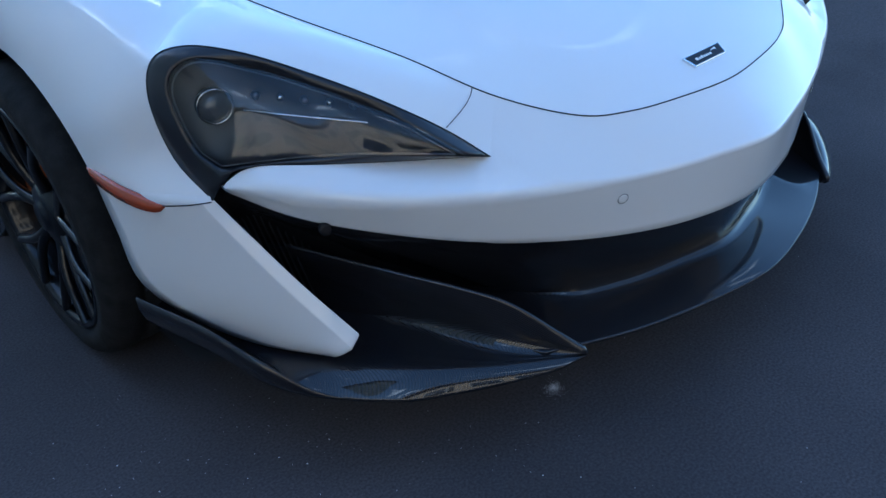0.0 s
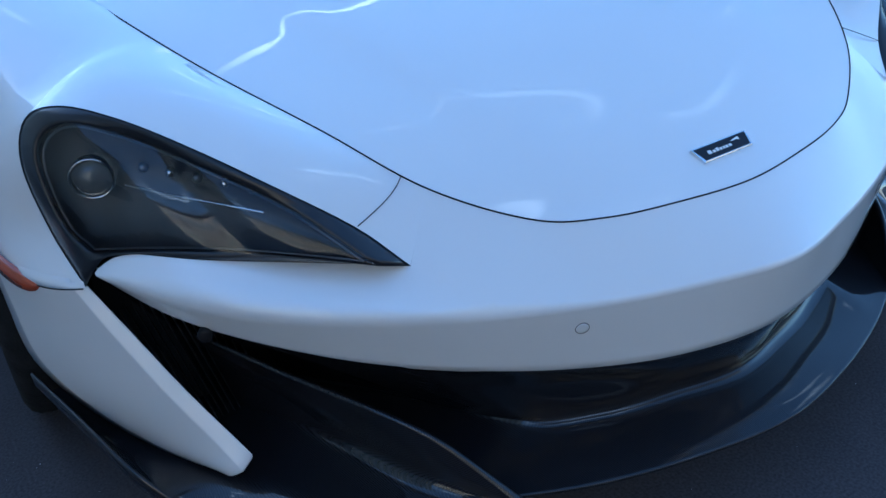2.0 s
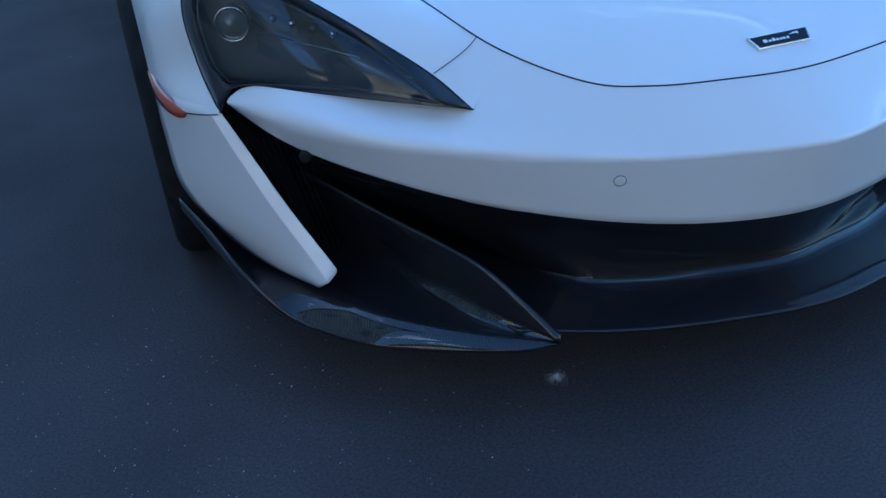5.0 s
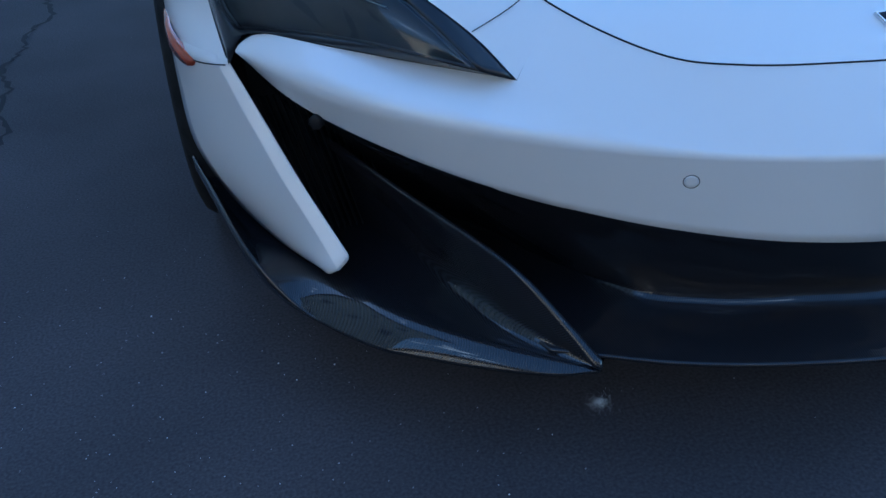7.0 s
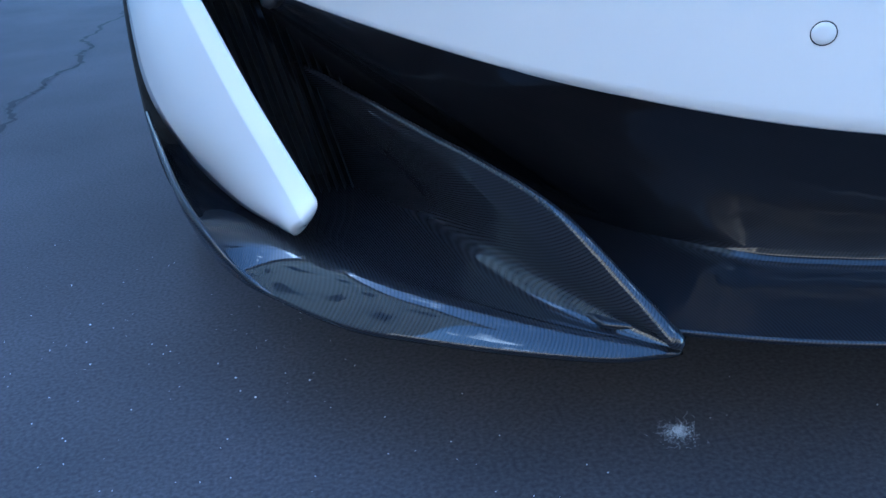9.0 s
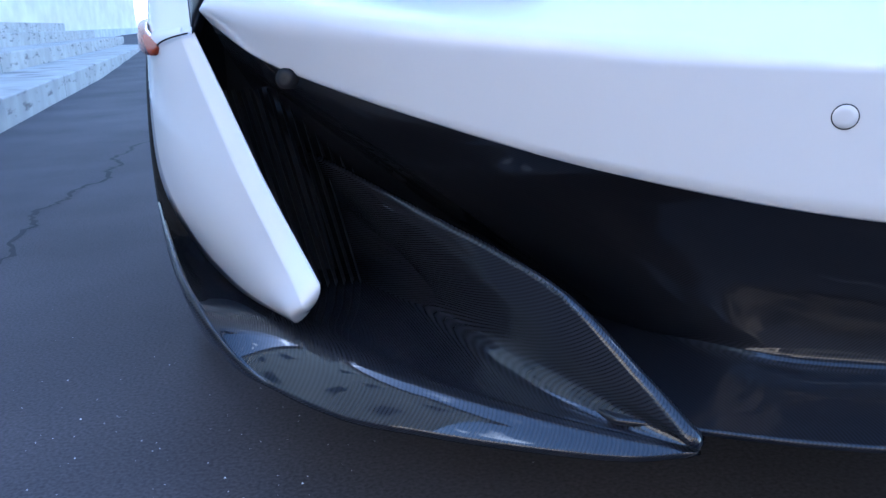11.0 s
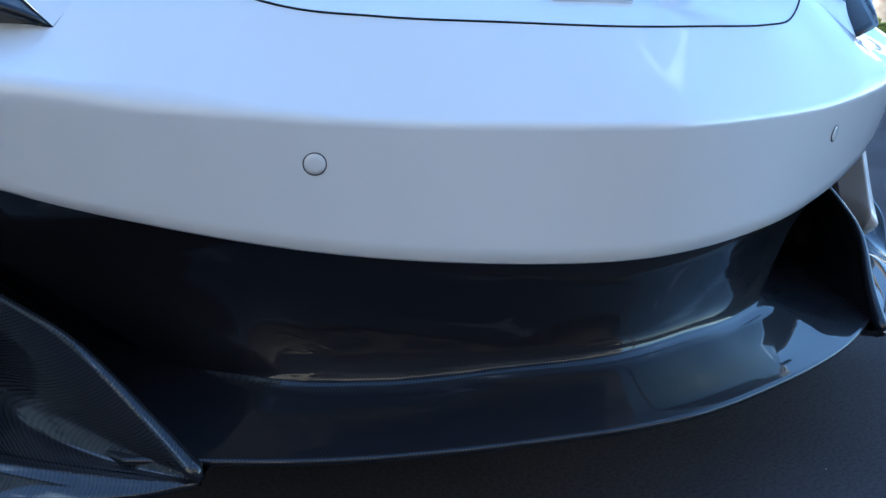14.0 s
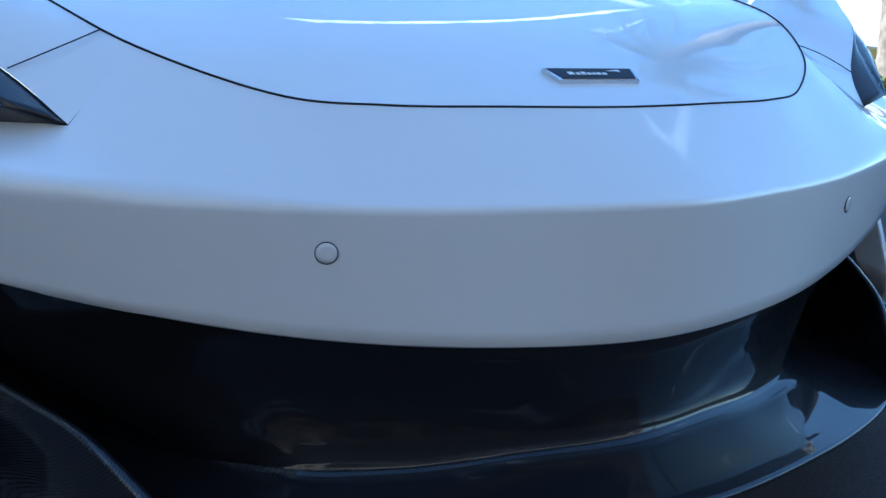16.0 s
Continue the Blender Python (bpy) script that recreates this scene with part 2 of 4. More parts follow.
def tube(path, r, seg=8, side=1, taper=None):
    """A round bar along a path."""
    rows = []
    for i, p in enumerate(path):
        p = Vector(p)
        d = (Vector(path[min(i + 1, len(path) - 1)]) - Vector(path[max(i - 1, 0)])).normalized()
        a = d.cross(Vector((0, 0, 1)))
        if a.length < 0.05:
            a = d.cross(Vector((0, 1, 0)))
        a.normalize()
        b = d.cross(a)
        rr = r if taper is None else r * taper[i]
        rows.append([p + rr * (math.cos(2 * math.pi * k / seg) * a + math.sin(2 * math.pi * k / seg) * b) for k in range(seg)])
    bm = loft(rows, side, closed=True)
    return bm


def box(x0, x1, y0, y1, z0, z1, bevel=0.0):
    bm = bmesh.new()
    bmesh.ops.create_cube(bm, size=1, matrix=Matrix.Translation(((x0 + x1) / 2, (y0 + y1) / 2, (z0 + z1) / 2)) @ Matrix.Diagonal((x1 - x0, y1 - y0, z1 - z0, 1)))
    if bevel:
        bmesh.ops.bevel(bm, geom=bm.edges[:], offset=bevel, segments=2, affect="EDGES")
    return bm


def profile(points, n, r=0.3):
    """n points along a three-point section whose middle corner is rounded; r: share of each leg taken by the round."""
    a, c, b = [Vector(p) for p in points]
    p, q = c + (a - c) * r, c + (b - c) * r
    out = [a + (p - a) * (k / (n // 4)) for k in range(n // 4)]
    m = n - 2 * (n // 4)
    for k in range(m):
        t = k / (m - 1)
        out.append((1 - t) ** 2 * p + 2 * t * (1 - t) * c + t * t * q)
    out += [q + (b - q) * ((k + 1) / (n // 4)) for k in range(n // 4)]
    return out


# ---- setting ----
def ground_height(x, y):
    """Level round the car, rising gently towards the planter."""
    d = 0.80 * x + 0.60 * y
    return 0.045 * max(0.0, min(d, 40.0) - 4.0)


gb = bmesh.new()
xs = [-400, -120, -40, -15, -6, -3, 0, 3, 4, 5, 6, 8, 10, 12, 14, 16, 20, 30, 45, 120, 400]
gv = [[gb.verts.new((x, y, ground_height(x, y))) for x in xs] for y in xs]
for ra, rb in zip(gv, gv[1:]):
    for q in range(len(xs) - 1):
        gb.faces.new((ra[q], ra[q + 1], rb[q + 1], rb[q]))
tagged(part("ground", gb, ASPHALT), "dark grey worn asphalt of a car park", "ground", kind="structure")

# ---- the car: main lines (left half, x < 0; y runs to the rear, z up) ----
LOW = [(0, -0.038, 0.337), (-0.171, -0.015, 0.345), (-0.329, 0.040, 0.362), (-0.483, 0.106, 0.395), (-0.618, 0.181, 0.435), (-0.745, 0.291, 0.479), (-0.831, 0.412, 0.52)]
CREASE = [(0, -0.067, 0.468), (-0.141, -0.039, 0.469), (-0.282, 0.003, 0.473), (-0.426, 0.056, 0.488), (-0.574, 0.124, 0.510), (-0.72, 0.227, 0.53), (-0.842, 0.378, 0.545)]
SHUT = [(0, 0.028, 0.552), (-0.126, 0.042, 0.554), (-0.238, 0.068, 0.557), (-0.328, 0.11, 0.568), (-0.434, 0.198, 0.615), (-0.516, 0.33, 0.679), (-0.598, 0.523, 0.735), (-0.665, 0.75, 0.79), (-0.7, 1.0, 0.825), (-0.7, 1.3, 0.845)]
LAMP_LOW = [(-0.497, 0.148, 0.545), (-0.611, 0.233, 0.553), (-0.718, 0.297, 0.568), (-0.8, 0.379, 0.57), (-0.838, 0.405, 0.555)]
LAMP_UP = [(-0.497, 0.148, 0.545), (-0.541, 0.206, 0.593), (-0.622, 0.271, 0.656), (-0.687, 0.347, 0.699), (-0.748, 0.42, 0.732), (-0.805, 0.49, 0.746), (-0.847, 0.532, 0.727), (-0.87, 0.528, 0.667), (-0.863, 0.503, 0.571), (-0.85, 0.424, 0.515)]
LENS = [(-0.539, 0.163, 0.556), (-0.603, 0.257, 0.619), (-0.675, 0.339, 0.668), (-0.735, 0.42, 0.7), (-0.807, 0.48, 0.725), (-0.848, 0.498, 0.687), (-0.847, 0.46, 0.6), (-0.828, 0.421, 0.565)]
LIP = [(0, -0.098, 0.195), (-0.161, -0.074, 0.194), (-0.322, -0.024, 0.191), (-0.482, 0.049, 0.194)]
DUCT = [(0, 0.005, 0.217), (-0.115, 0.027, 0.215), (-0.239, 0.066, 0.209), (-0.359, 0.128, 0.216), (-0.465, 0.27, 0.25)]
RIDGE = [(-0.43, 0.008, 0.192), (-0.458, 0.05, 0.227), (-0.507, 0.112, 0.283), (-0.556, 0.184, 0.309), (-0.603, 0.255, 0.326), (-0.649, 0.326, 0.343), (-0.69, 0.395, 0.357), (-0.72, 0.445, 0.367), (-0.745, 0.49, 0.374)]
OUTER = [(-0.437, 0.006, 0.181), (-0.484, 0.022, 0.174), (-0.562, 0.061, 0.171), (-0.64, 0.11, 0.168), (-0.717, 0.168, 0.166), (-0.803, 0.268, 0.177), (-0.866, 0.345, 0.243), (-0.905, 0.454, 0.283), (-0.945, 0.618, 0.293)]
FOLD = [(-0.432, 0.011, 0.183), (-0.474, 0.052, 0.184), (-0.525, 0.12, 0.191), (-0.562, 0.2, 0.199), (-0.593, 0.28, 0.206), (-0.622, 0.35, 0.212), (-0.66, 0.43, 0.216), (-0.7, 0.52, 0.22), (-0.74, 0.6, 0.225)]
CREST = [(-0.434, 0.01, 0.182), (-0.487, 0.046, 0.186), (-0.556, 0.09, 0.193), (-0.625, 0.145, 0.2), (-0.682, 0.21, 0.206), (-0.73, 0.31, 0.209), (-0.805, 0.4, 0.212), (-0.872, 0.5, 0.222), (-0.925, 0.63, 0.24)]
FILLET = [0.003, 0.014, 0.028, 0.032, 0.028, 0.018, 0.007, 0.005, 0.005]
BLADE_IN = [(-0.85, 0.43, 0.522), (-0.815, 0.383, 0.447), (-0.774, 0.323, 0.36), (-0.724, 0.255, 0.267)]
BLADE_OUT = [(-0.945, 0.69, 0.505), (-0.945, 0.62, 0.43), (-0.938, 0.595, 0.33), (-0.893, 0.515, 0.263), (-0.829, 0.416, 0.222), (-0.758, 0.293, 0.217)]
WHEEL_Y, WHEEL_Z, ARCH_R = 0.98, 0.32, 0.385

car = thing("sports_car", "white low supercar with glossy carbon fibre splitter, parked on asphalt", "car")
V = Vector


def lerp(a, b, t):
    return Vector(a) + (Vector(b) - Vector(a)) * t


def by_x(curve, x):
    for a, b in zip(curve, curve[1:]):
        if b.x <= x <= a.x:
            return lerp(a, b, (a.x - x) / max(a.x - b.x, 1e-9))
    return curve[-1].copy()


def arch_at(deg):
    return V((-0.945, WHEEL_Y - ARCH_R * math.cos(radians(deg)), 0.305 + ARCH_R * math.sin(radians(deg))))


def swell(t):
    return V((-0.014, -0.008, 0.004)) * math.sin(math.pi * t)


LAMP_IN = V((0.25, 0.9, -0.35)).normalized()      # into the headlight


def build_half(s):
    """All painted panels of one side of the nose. s = 1: the side that the camera begins at; -1: its mirror image."""
    # bumper skin: upper slope, rounded crease, upright band, turned-in lower flange
    shut = half(SHUT[:6], 101)[:81]
    top = [p for p in shut if p.x > -0.434] + [V(SHUT[4])] + spline(LAMP_LOW, 40)
    tp = []
    for p in top:
        if not tp or p.x < tp[-1].x:
            tp.append(p)
    cr, lo = half(CREASE, 161), half(LOW, 161)
    us = sorted([k / 90 for k in range(91)] + [0.985, 0.9925, 0.434 / 0.838, 0.497 / 0.838, 0.465 / 0.838])
    rows = []
    for u in us:
        a, c, b = by_x(tp, -0.838 * u), by_x(cr, -0.838 * u), by_x(lo, -0.831 * u)
        r = min(0.7, 0.05 + 0.95 * max(0, u - 0.25) ** 2)
        if u > 0.93:
            close, mid = 0.85 * (1 - math.sqrt(max(0, 1 - ((u - 0.93) / 0.07) ** 2))), lerp(a, b, 0.5)
            a, b, c = lerp(a, mid, close), lerp(b, mid, close), lerp(c, mid, close * 0.8)
        sec = profile((a, c, b), 32, r)
        # faint fold that runs forward from the tip of the lamp
        for q_, p in enumerate(sec):
            dx, dy = p.x + 0.497, p.y - 0.148
            s_, w_ = 0.62 * dx - 0.78 * dy, -0.78 * dx - 0.62 * dy
            if -0.01 < s_ < 0.11 and w_ > -0.012:
                on = min(1, (w_ + 0.012) / 0.016) * math.exp(-max(0, w_) / 0.04) * (1 - max(0, s_) / 0.11)
                sec[q_] = p + V((0, 0, -0.004 * on * min(1, 0.3 + q_ / 6)))
        inward = V((0.25 * u, 1, 0)).normalized()
        sec += [b + inward * 0.003 + V((0, 0, -0.002)), b + inward * 0.01 + V((0, 0, -0.002)), b + inward * 0.025]
        rows.append(sec)
    if s == 1:
        part("bumper", loft(both(rows)), WHITE, car)

    # fender: strip over the lamp, back over the wheel, side down to the arch
    up = spline(LAMP_UP, 46)
    up_top = up[:31]
    sh = spline(SHUT, 181)
    k0 = min(range(181), key=lambda i: (sh[i] - V(SHUT[4])).length)
    k1 = min(range(181), key=lambda i: abs(sh[i].y - 0.66))
    rows = []
    for i, p in enumerate(up_top):
        f = i / (len(up_top) - 1)
        q = sh[round(k0 + (k1 - k0) * f)]
        bulge = 0.02 * math.sin(math.pi * 0.5 * f)
        rows.append([lerp(q, p, j / 10) + V((0, 0, 1)) * bulge * math.sin(math.pi * j / 10) for j in range(11)])
    fender = loft(rows, s)
    last = rows[-1]
    corner = last[-1]
    secs = [last + [lerp(corner, arch_at(52), (j + 1) / 10) + swell((j + 1) / 10) for j in range(10)]]
    m = len(secs[0])
    for k in range(1, 19):
        t = k / 18
        y = 0.66 + 0.95 * t
        i = min(range(181), key=lambda i: abs(sh[i].y - y))
        q = sh[i].copy() if y < 1.29 else V((-0.7, y, 0.845))
        e = arch_at(52 + 110 * t)
        c = V((-0.955, y, 0.90 + 0.05 * math.sin(math.pi * min(1, t * 1.1))))
        row = [(1 - v) ** 2 * q + 2 * v * (1 - v) * c + v * v * e for v in [j / (m - 1) for j in range(m)]]
        if t < 0.5:
            w = t / 0.5
            w = w * w * (3 - 2 * w)
            base = [lerp(p + V((0, y - 0.66, 0.18 * t)), p + V((e - secs[0][-1])), (j / (m - 1)) ** 1.5) for j, p in enumerate(secs[0])]
            row = [lerp(b_, r_, w) for b_, r_ in zip(base, row)]
            row[0], row[-1] = q, e
        secs.append(row)
    side_edge = up[30:]
    rows = []
    for i, p in enumerate(side_edge):
        t = i / (len(side_edge) - 1)
        e = arch_at(52 - 20 * t)
        rows.append([lerp(p, e, j / 10) + swell(j / 10) for j in range(11)])
    for piece in (loft(secs, s), loft(rows, s)):
        me = bpy.data.meshes.new("piece")
        piece.to_mesh(me)
        piece.free()
        fender.from_mesh(me)
        bpy.data.meshes.remove(me)
    bmesh.ops.remove_doubles(fender, verts=fender.verts, dist=0.0004)
    bmesh.ops.recalc_face_normals(fender, faces=fender.faces)
    part("fender", fender, WHITE, car)
    hub = V((-0.945, WHEEL_Y, 0.305))
    arch = [hub + (arch_at(a) - hub) * 0.985 for a in range(0, 186, 5)]
    part("arch_liner", loft([[p + V((dx, 0, dz)) for p in arch] for dx, dz in ((0.012, 0), (0.03, 0.0), (0.3, 0.0))], s), DARK, car)

    # blade in front of the wheel
    bi, bo = spline(BLADE_IN, 36), spline([tuple(arch_at(32))] + BLADE_OUT[1:], 36)
    rows = []
    for k in range(36):
        i, o = bi[k], bo[k]
        d = (o - i).normalized()
        f = i + d * min(0.03, (o - i).length * 0.45) + V((-0.006, -0.017, 0.002))
        fade = min(1, k / 8)
        outer = [lerp(f, o, j / 10) + swell(j / 10) * (1 - 0.5 * fade) for j in range(11)]
        if k == 0:
            outer = [lerp(i, o, j / 10) + swell(j / 10) for j in range(11)]
            f = lerp(i, o, 0.12)
        back = [i + V((-0.022, 0.08, 0.015)), i + V((-0.012, 0.035, 0.008))]
        rows.append(back + [i + V((-0.001, 0.006, 0.001)), i, lerp(i, f, 0.12), lerp(i, f, 0.88), f, lerp(f, outer[1], 0.1)] + outer[1:] + [lerp(o, i, 0.06) + V((0, 0.008, 0)), lerp(o, i, 0.3) + V((0, 0.035, 0.004))])
    d = (bi[-1] - bi[-3]).normalized()
    tip = rows[-1]
    c = lerp(bi[-1], bo[-1], 0.5) + V((0, 0.008, 0))
    for sh_, push in ((0.07, 0.0035), (0.2, 0.0065), (0.42, 0.009), (0.7, 0.0105), (1.0, 0.011)):
        rows.append([(c if q < 3 or q > len(tip) - 3 else lerp(p, c, sh_)) + d * push for q, p in enumerate(tip)])
    part("blade", loft(rows, s), WHITE, car)

    # amber side marker set into the top of the blade
    rows = []
    for k in range(14):
        t = k / 13
        base = lerp(arch_at(37), (-0.898, 0.497, 0.503), t) + V((-0.016, -0.010, 0.005)) * math.sin(math.pi * t) * 0.9
        drop = V((0.0, -0.011, -0.021)) * (1 - t ** 9) + V((0, 0, -0.003))
        rows.append([base + V((0.006, 0.004, 0)), base + V((-0.002, -0.0014, -0.001)), base + drop * 0.5 + V((-0.003, -0.002, 0)), base + drop + V((-0.002, -0.0014, 0)), base + drop + V((0.008, 0.005, -0.001))])
    part("side_marker", loft(rows, s), AMBER, car, "amber side marker lens")

    # panel gaps
    part("bonnet_gap", tube([p + V((0, 0, 0.0005)) for p in half(SHUT, 90)], 0.0012, 6, s), GAP, car)
    j0, j1 = min(sh, key=lambda p: (p - V((-0.45, 0.228, 0.626))).length), V((-0.538, 0.204, 0.593))
    part("bumper_gap", tube([lerp(j0, j1, t) + V((0.01, -0.006, 0.004)) * math.sin(math.pi * t) + V((0, -0.0006, 0.0006)) for t in [k / 9 for k in range(10)]], 0.0007, 6, s), GAP, car)
    part("blade_gap", tube([lerp(up[-1], (-0.900, 0.499, 0.5025), t) + V((-0.008, -0.006, 0.001)) * math.sin(math.pi * (0.15 + 0.75 * t)) for t in [k / 8 for k in range(9)]], 0.0010, 6, s), GAP, car)

    # headlight
    lamp = new("headlight")
    lamp.parent = car
    lamp["label"] = "teardrop headlight with black surround and clear cover"
    low = spline(LAMP_LOW, 24)
    lens = spline(LENS, 46)
    lens_low = [lerp(lens[-1], lens[0], k / 23) + V((-0.003, -0.004, 0.013)) * math.sin(math.pi * k / 23) for k in range(24)]
    ring_out = up + list(reversed(low))[2:]
    lens = [p - LAMP_IN * 0.014 for p in lens]
    lens_low = [p - LAMP_IN * 0.014 for p in lens_low]
    ring_in = lens + lens_low[2:]
    band = [[lerp(a_, b_, t) - LAMP_IN * 0.0025 * math.sin(math.pi * t) for a_, b_ in zip(ring_out, ring_in)] for t in (0.25, 0.5, 0.75)]
    part("surround", loft([[p + LAMP_IN * 0.02 for p in ring_out], [p + LAMP_IN * 0.002 for p in ring_out]] + band + [ring_in, [p + LAMP_IN * 0.03 for p in ring_in]], s, closed=True), LAMPBLACK, lamp)

    def dome(out, shift=0.0):
        rr = []
        for k in range(46):
            t = k / 45
            a_, b_ = lens[k], lens_low[::-1][round(t * 23)]
            rr.append([lerp(a_, b_, j / 10) - LAMP_IN * out * math.sin(math.pi * j / 10) * math.sin(math.pi * t) ** 0.5 + LAMP_IN * shift for j in range(11)])
        return rr
    cover = part("cover", loft(dome(0.011), s), GLASS, lamp, "clear glossy headlight cover")
    cover.visible_shadow = False
    part("housing", loft(dome(-0.03, 0.05), s), LAMPGREY, lamp)
    inner_rim = [lerp(p, V((-0.75, 0.39, 0.63)), 0.05) + LAMP_IN * 0.012 for p in lens + lens_low[2:]]
    part("inner_trim", tube(inner_rim, 0.0016, 5, s), STEEL, lamp)
    pc = V((-0.797, 0.455, 0.652))
    fwd = V((-0.35, -0.9, 0.1)).normalized()
    side_, up_ = V((0, 0, 1)).cross(fwd).normalized(), V((0, 0, 1))
    def ring(r, off):
        return [pc + fwd * off + r * (math.cos(2 * math.pi * k / 32) * side_ + math.sin(2 * math.pi * k / 32) * up_) for k in range(32)]
    part("projector_ring", loft([ring(0.03, -0.02), ring(0.03, 0.006), ring(0.027, 0.008), ring(0.026, 0.0)], s, True), CHROME, lamp)
    part("projector_lens", loft([ring(0.026, 0.0), ring(0.022, 0.008), ring(0.012, 0.014), ring(0.001, 0.016)], s, True), LENSGREY, lamp)
    arm = [V(p) for p in ((-0.763, 0.428, 0.641), (-0.72, 0.375, 0.632), (-0.675, 0.33, 0.622), (-0.63, 0.285, 0.612))]
    part("light_blade", tube(spline([tuple(p) for p in arm], 14), 0.0022, 6, s), CHROME, lamp)
    for k in range(5):
        p = lerp(arm[0], arm[-1], 0.12 + 0.2 * k) + V((0.012, 0.02, 0.018))
        rr = [[p + fwd * o + r * (math.cos(2 * math.pi * q / 10) * side_ + math.sin(2 * math.pi * q / 10) * up_) for q in range(10)] for r, o in ((0.007, -0.01), (0.007, 0), (0.005, 0.004), (0.001, 0.005))]
        part("led", loft(rr, s, True), CHROME if k % 2 else STEEL, lamp)


build_half(1)
build_half(-1)


def bend(a, b, c, t):
    """Point at t on the quadratic curve from a to c, drawn towards b."""
    return (1 - t) ** 2 * a + 2 * t * (1 - t) * b + t * t * c


def carbon_half(s):
    lo, du, li = half(LOW, 61), half(DUCT, 61), half(LIP, 61)
    rows = []
    for k in range(70):
        u = min(1.0, k / 60)
        q = min(k, 60)
        past = max(0, k - 60) / 9
        p = lo[q] + V((0.004 * u, 0.010, 0.004))
        d_ = du[q] + V((-0.20, 0.26, 0.02)) * past
        l_ = li[q] + V((-0.20, 0.42, 0.0)) * past
        strip = p + V((0.01 * u, 0.008 + 0.03 * u, -0.028 - 0.006 * u))
        foot = d_ + V((0, 0.007, 0.011))
        deep = lerp(strip, foot, 0.6) + V((0.02 * u, 0.003 + 0.12 * max(0, u - 0.6) ** 2, 0))
        wall = [lerp(strip, deep, 0.15), lerp(strip, deep, 0.55) + V((0, 0.001, 0)), deep, lerp(deep, foot, 0.6), foot]
        edge = d_ + V((0, -0.003, -0.003))
        tray = [d_ + V((0, 0.004, 0.005)), d_ + V((0, 0.0005, 0.0022)), edge, lerp(edge, l_, 0.15) + V((0, 0, 0.0005)), lerp(edge, l_, 0.4) + V((0, 0, 0.001)), lerp(edge, l_, 0.65) + V((0, 0, 0.0015)), lerp(edge, l_, 0.85) + V((0, 0, 0.001))]
        # towards the vane the ledge sinks into a plain inner corner
        w = max(0, min(1, (k / 60 - 0.66) / 0.20))
        w = w * w * (3 - 2 * w)
        corner = V((foot.x, foot.y + 0.03, l_.z + 0.014))
        plain = [lerp(strip, corner, t) for t in (0.15, 0.45, 0.75, 0.93, 0.985)] + [lerp(corner, l_, t) for t in (0.01, 0.02, 0.05, 0.2, 0.42, 0.66, 0.85)]
        hollow = [lerp(a_, b_, w) for a_, b_ in zip(wall + tray, plain)]
        rows.append([p, lerp(p, strip, 0.5) + V((0, -0.002, 0)), strip] + hollow + [l_ + V((0, 0.006, 0.0005)), l_ + V((0, 0.002, 0.0)), l_ + V((0, 0, -0.002)), l_ + V((0, 0.002, -0.006)), l_ + V((0, 0.05, -0.010)), l_ + V((0, 0.4, -0.016))])
    if s == 1:
        cut = 3 + 5
        part("grille_panel", loft(both([r[:cut + 1] for r in rows])), CARBON_SATIN, car, "recessed carbon fibre centre panel")
        part("splitter", loft(both([r[cut:] for r in rows])), CARBON_SATIN, car, "glossy carbon fibre splitter lip")
    n = 81
    ri, ou, fo, cr = spline(RIDGE, n), spline(OUTER, n), spline(FOLD, n), spline(CREST, n)
    fil = spline([(v, 0, 0) for v in FILLET], n)
    rows = []
    for k in range(n):
        u = k / (n - 1)
        r, o, f, c = ri[k], ou[k], fo[k], cr[k]
        e = min(1, u * 2.2)
        foot = V((r.x + 0.003 + 0.024 * e, r.y + 0.003 + 0.01 * e, 0.174 + 0.02 * u))
        run = (ri[min(k + 1, n - 1)] - ri[max(k - 1, 0)]).normalized()
        right = run.cross(V((0, 0, 1))).normalized()
        if right.x < 0:
            right = -right
        lift = right.cross(run).normalized()
        if lift.z < 0:
            lift = -lift
        bead = [r + (0.0048 + 0.004 * max(0, 1 - u * 3.5)) * (math.cos(radians(q)) * right + math.sin(radians(q)) * lift) - lift * 0.003 for q in (-20, 10, 40, 70, 100, 130, 160, 190)]
        inner = bead[0] - lift * 0.004
        # fin wall, fillet at its foot, nearly level floor
        up_, in_ = r - f, c - f
        rad = fil[k].x
        p1 = f + up_.normalized() * min(rad, up_.length * 0.7)
        p2 = f + in_.normalized() * min(rad, in_.length * 0.8)
        fin = [lerp(bead[-1], p1, t) + up_.cross(run).normalized() * 0.002 * math.sin(math.pi * t) for t in (0.25, 0.5, 0.75)]
        fin += [bend(p1, f, p2, t) for t in (0.0, 0.12, 0.26, 0.4, 0.55, 0.7, 0.85, 1.0)]
        floor_ = [lerp(p2, c, t) + V((0, 0, -0.003 * e * math.sin(math.pi * t))) for t in (0.3, 0.6, 0.85)]
        # broad lip rolling down to the edge; further back it turns up into the strake's inner wall
        over = V((o.x - c.x, o.y - c.y, 0))
        turn = c + over * (0.52 + 0.3 * max(0, min(1, (u - 0.55) / 0.2)))
        lip = [bend(c, turn, o, t) for t in (0.0, 0.1, 0.22, 0.36, 0.5, 0.64, 0.78, 0.9, 0.97)]
        out = over.normalized() if over.length > 1e-6 else V((-1, 0, 0))
        rise = max(0, min(1, (u - 0.58) / 0.2))
        rim, drop = 0.0055 * rise, 0.10 * rise * rise * (3 - 2 * rise)
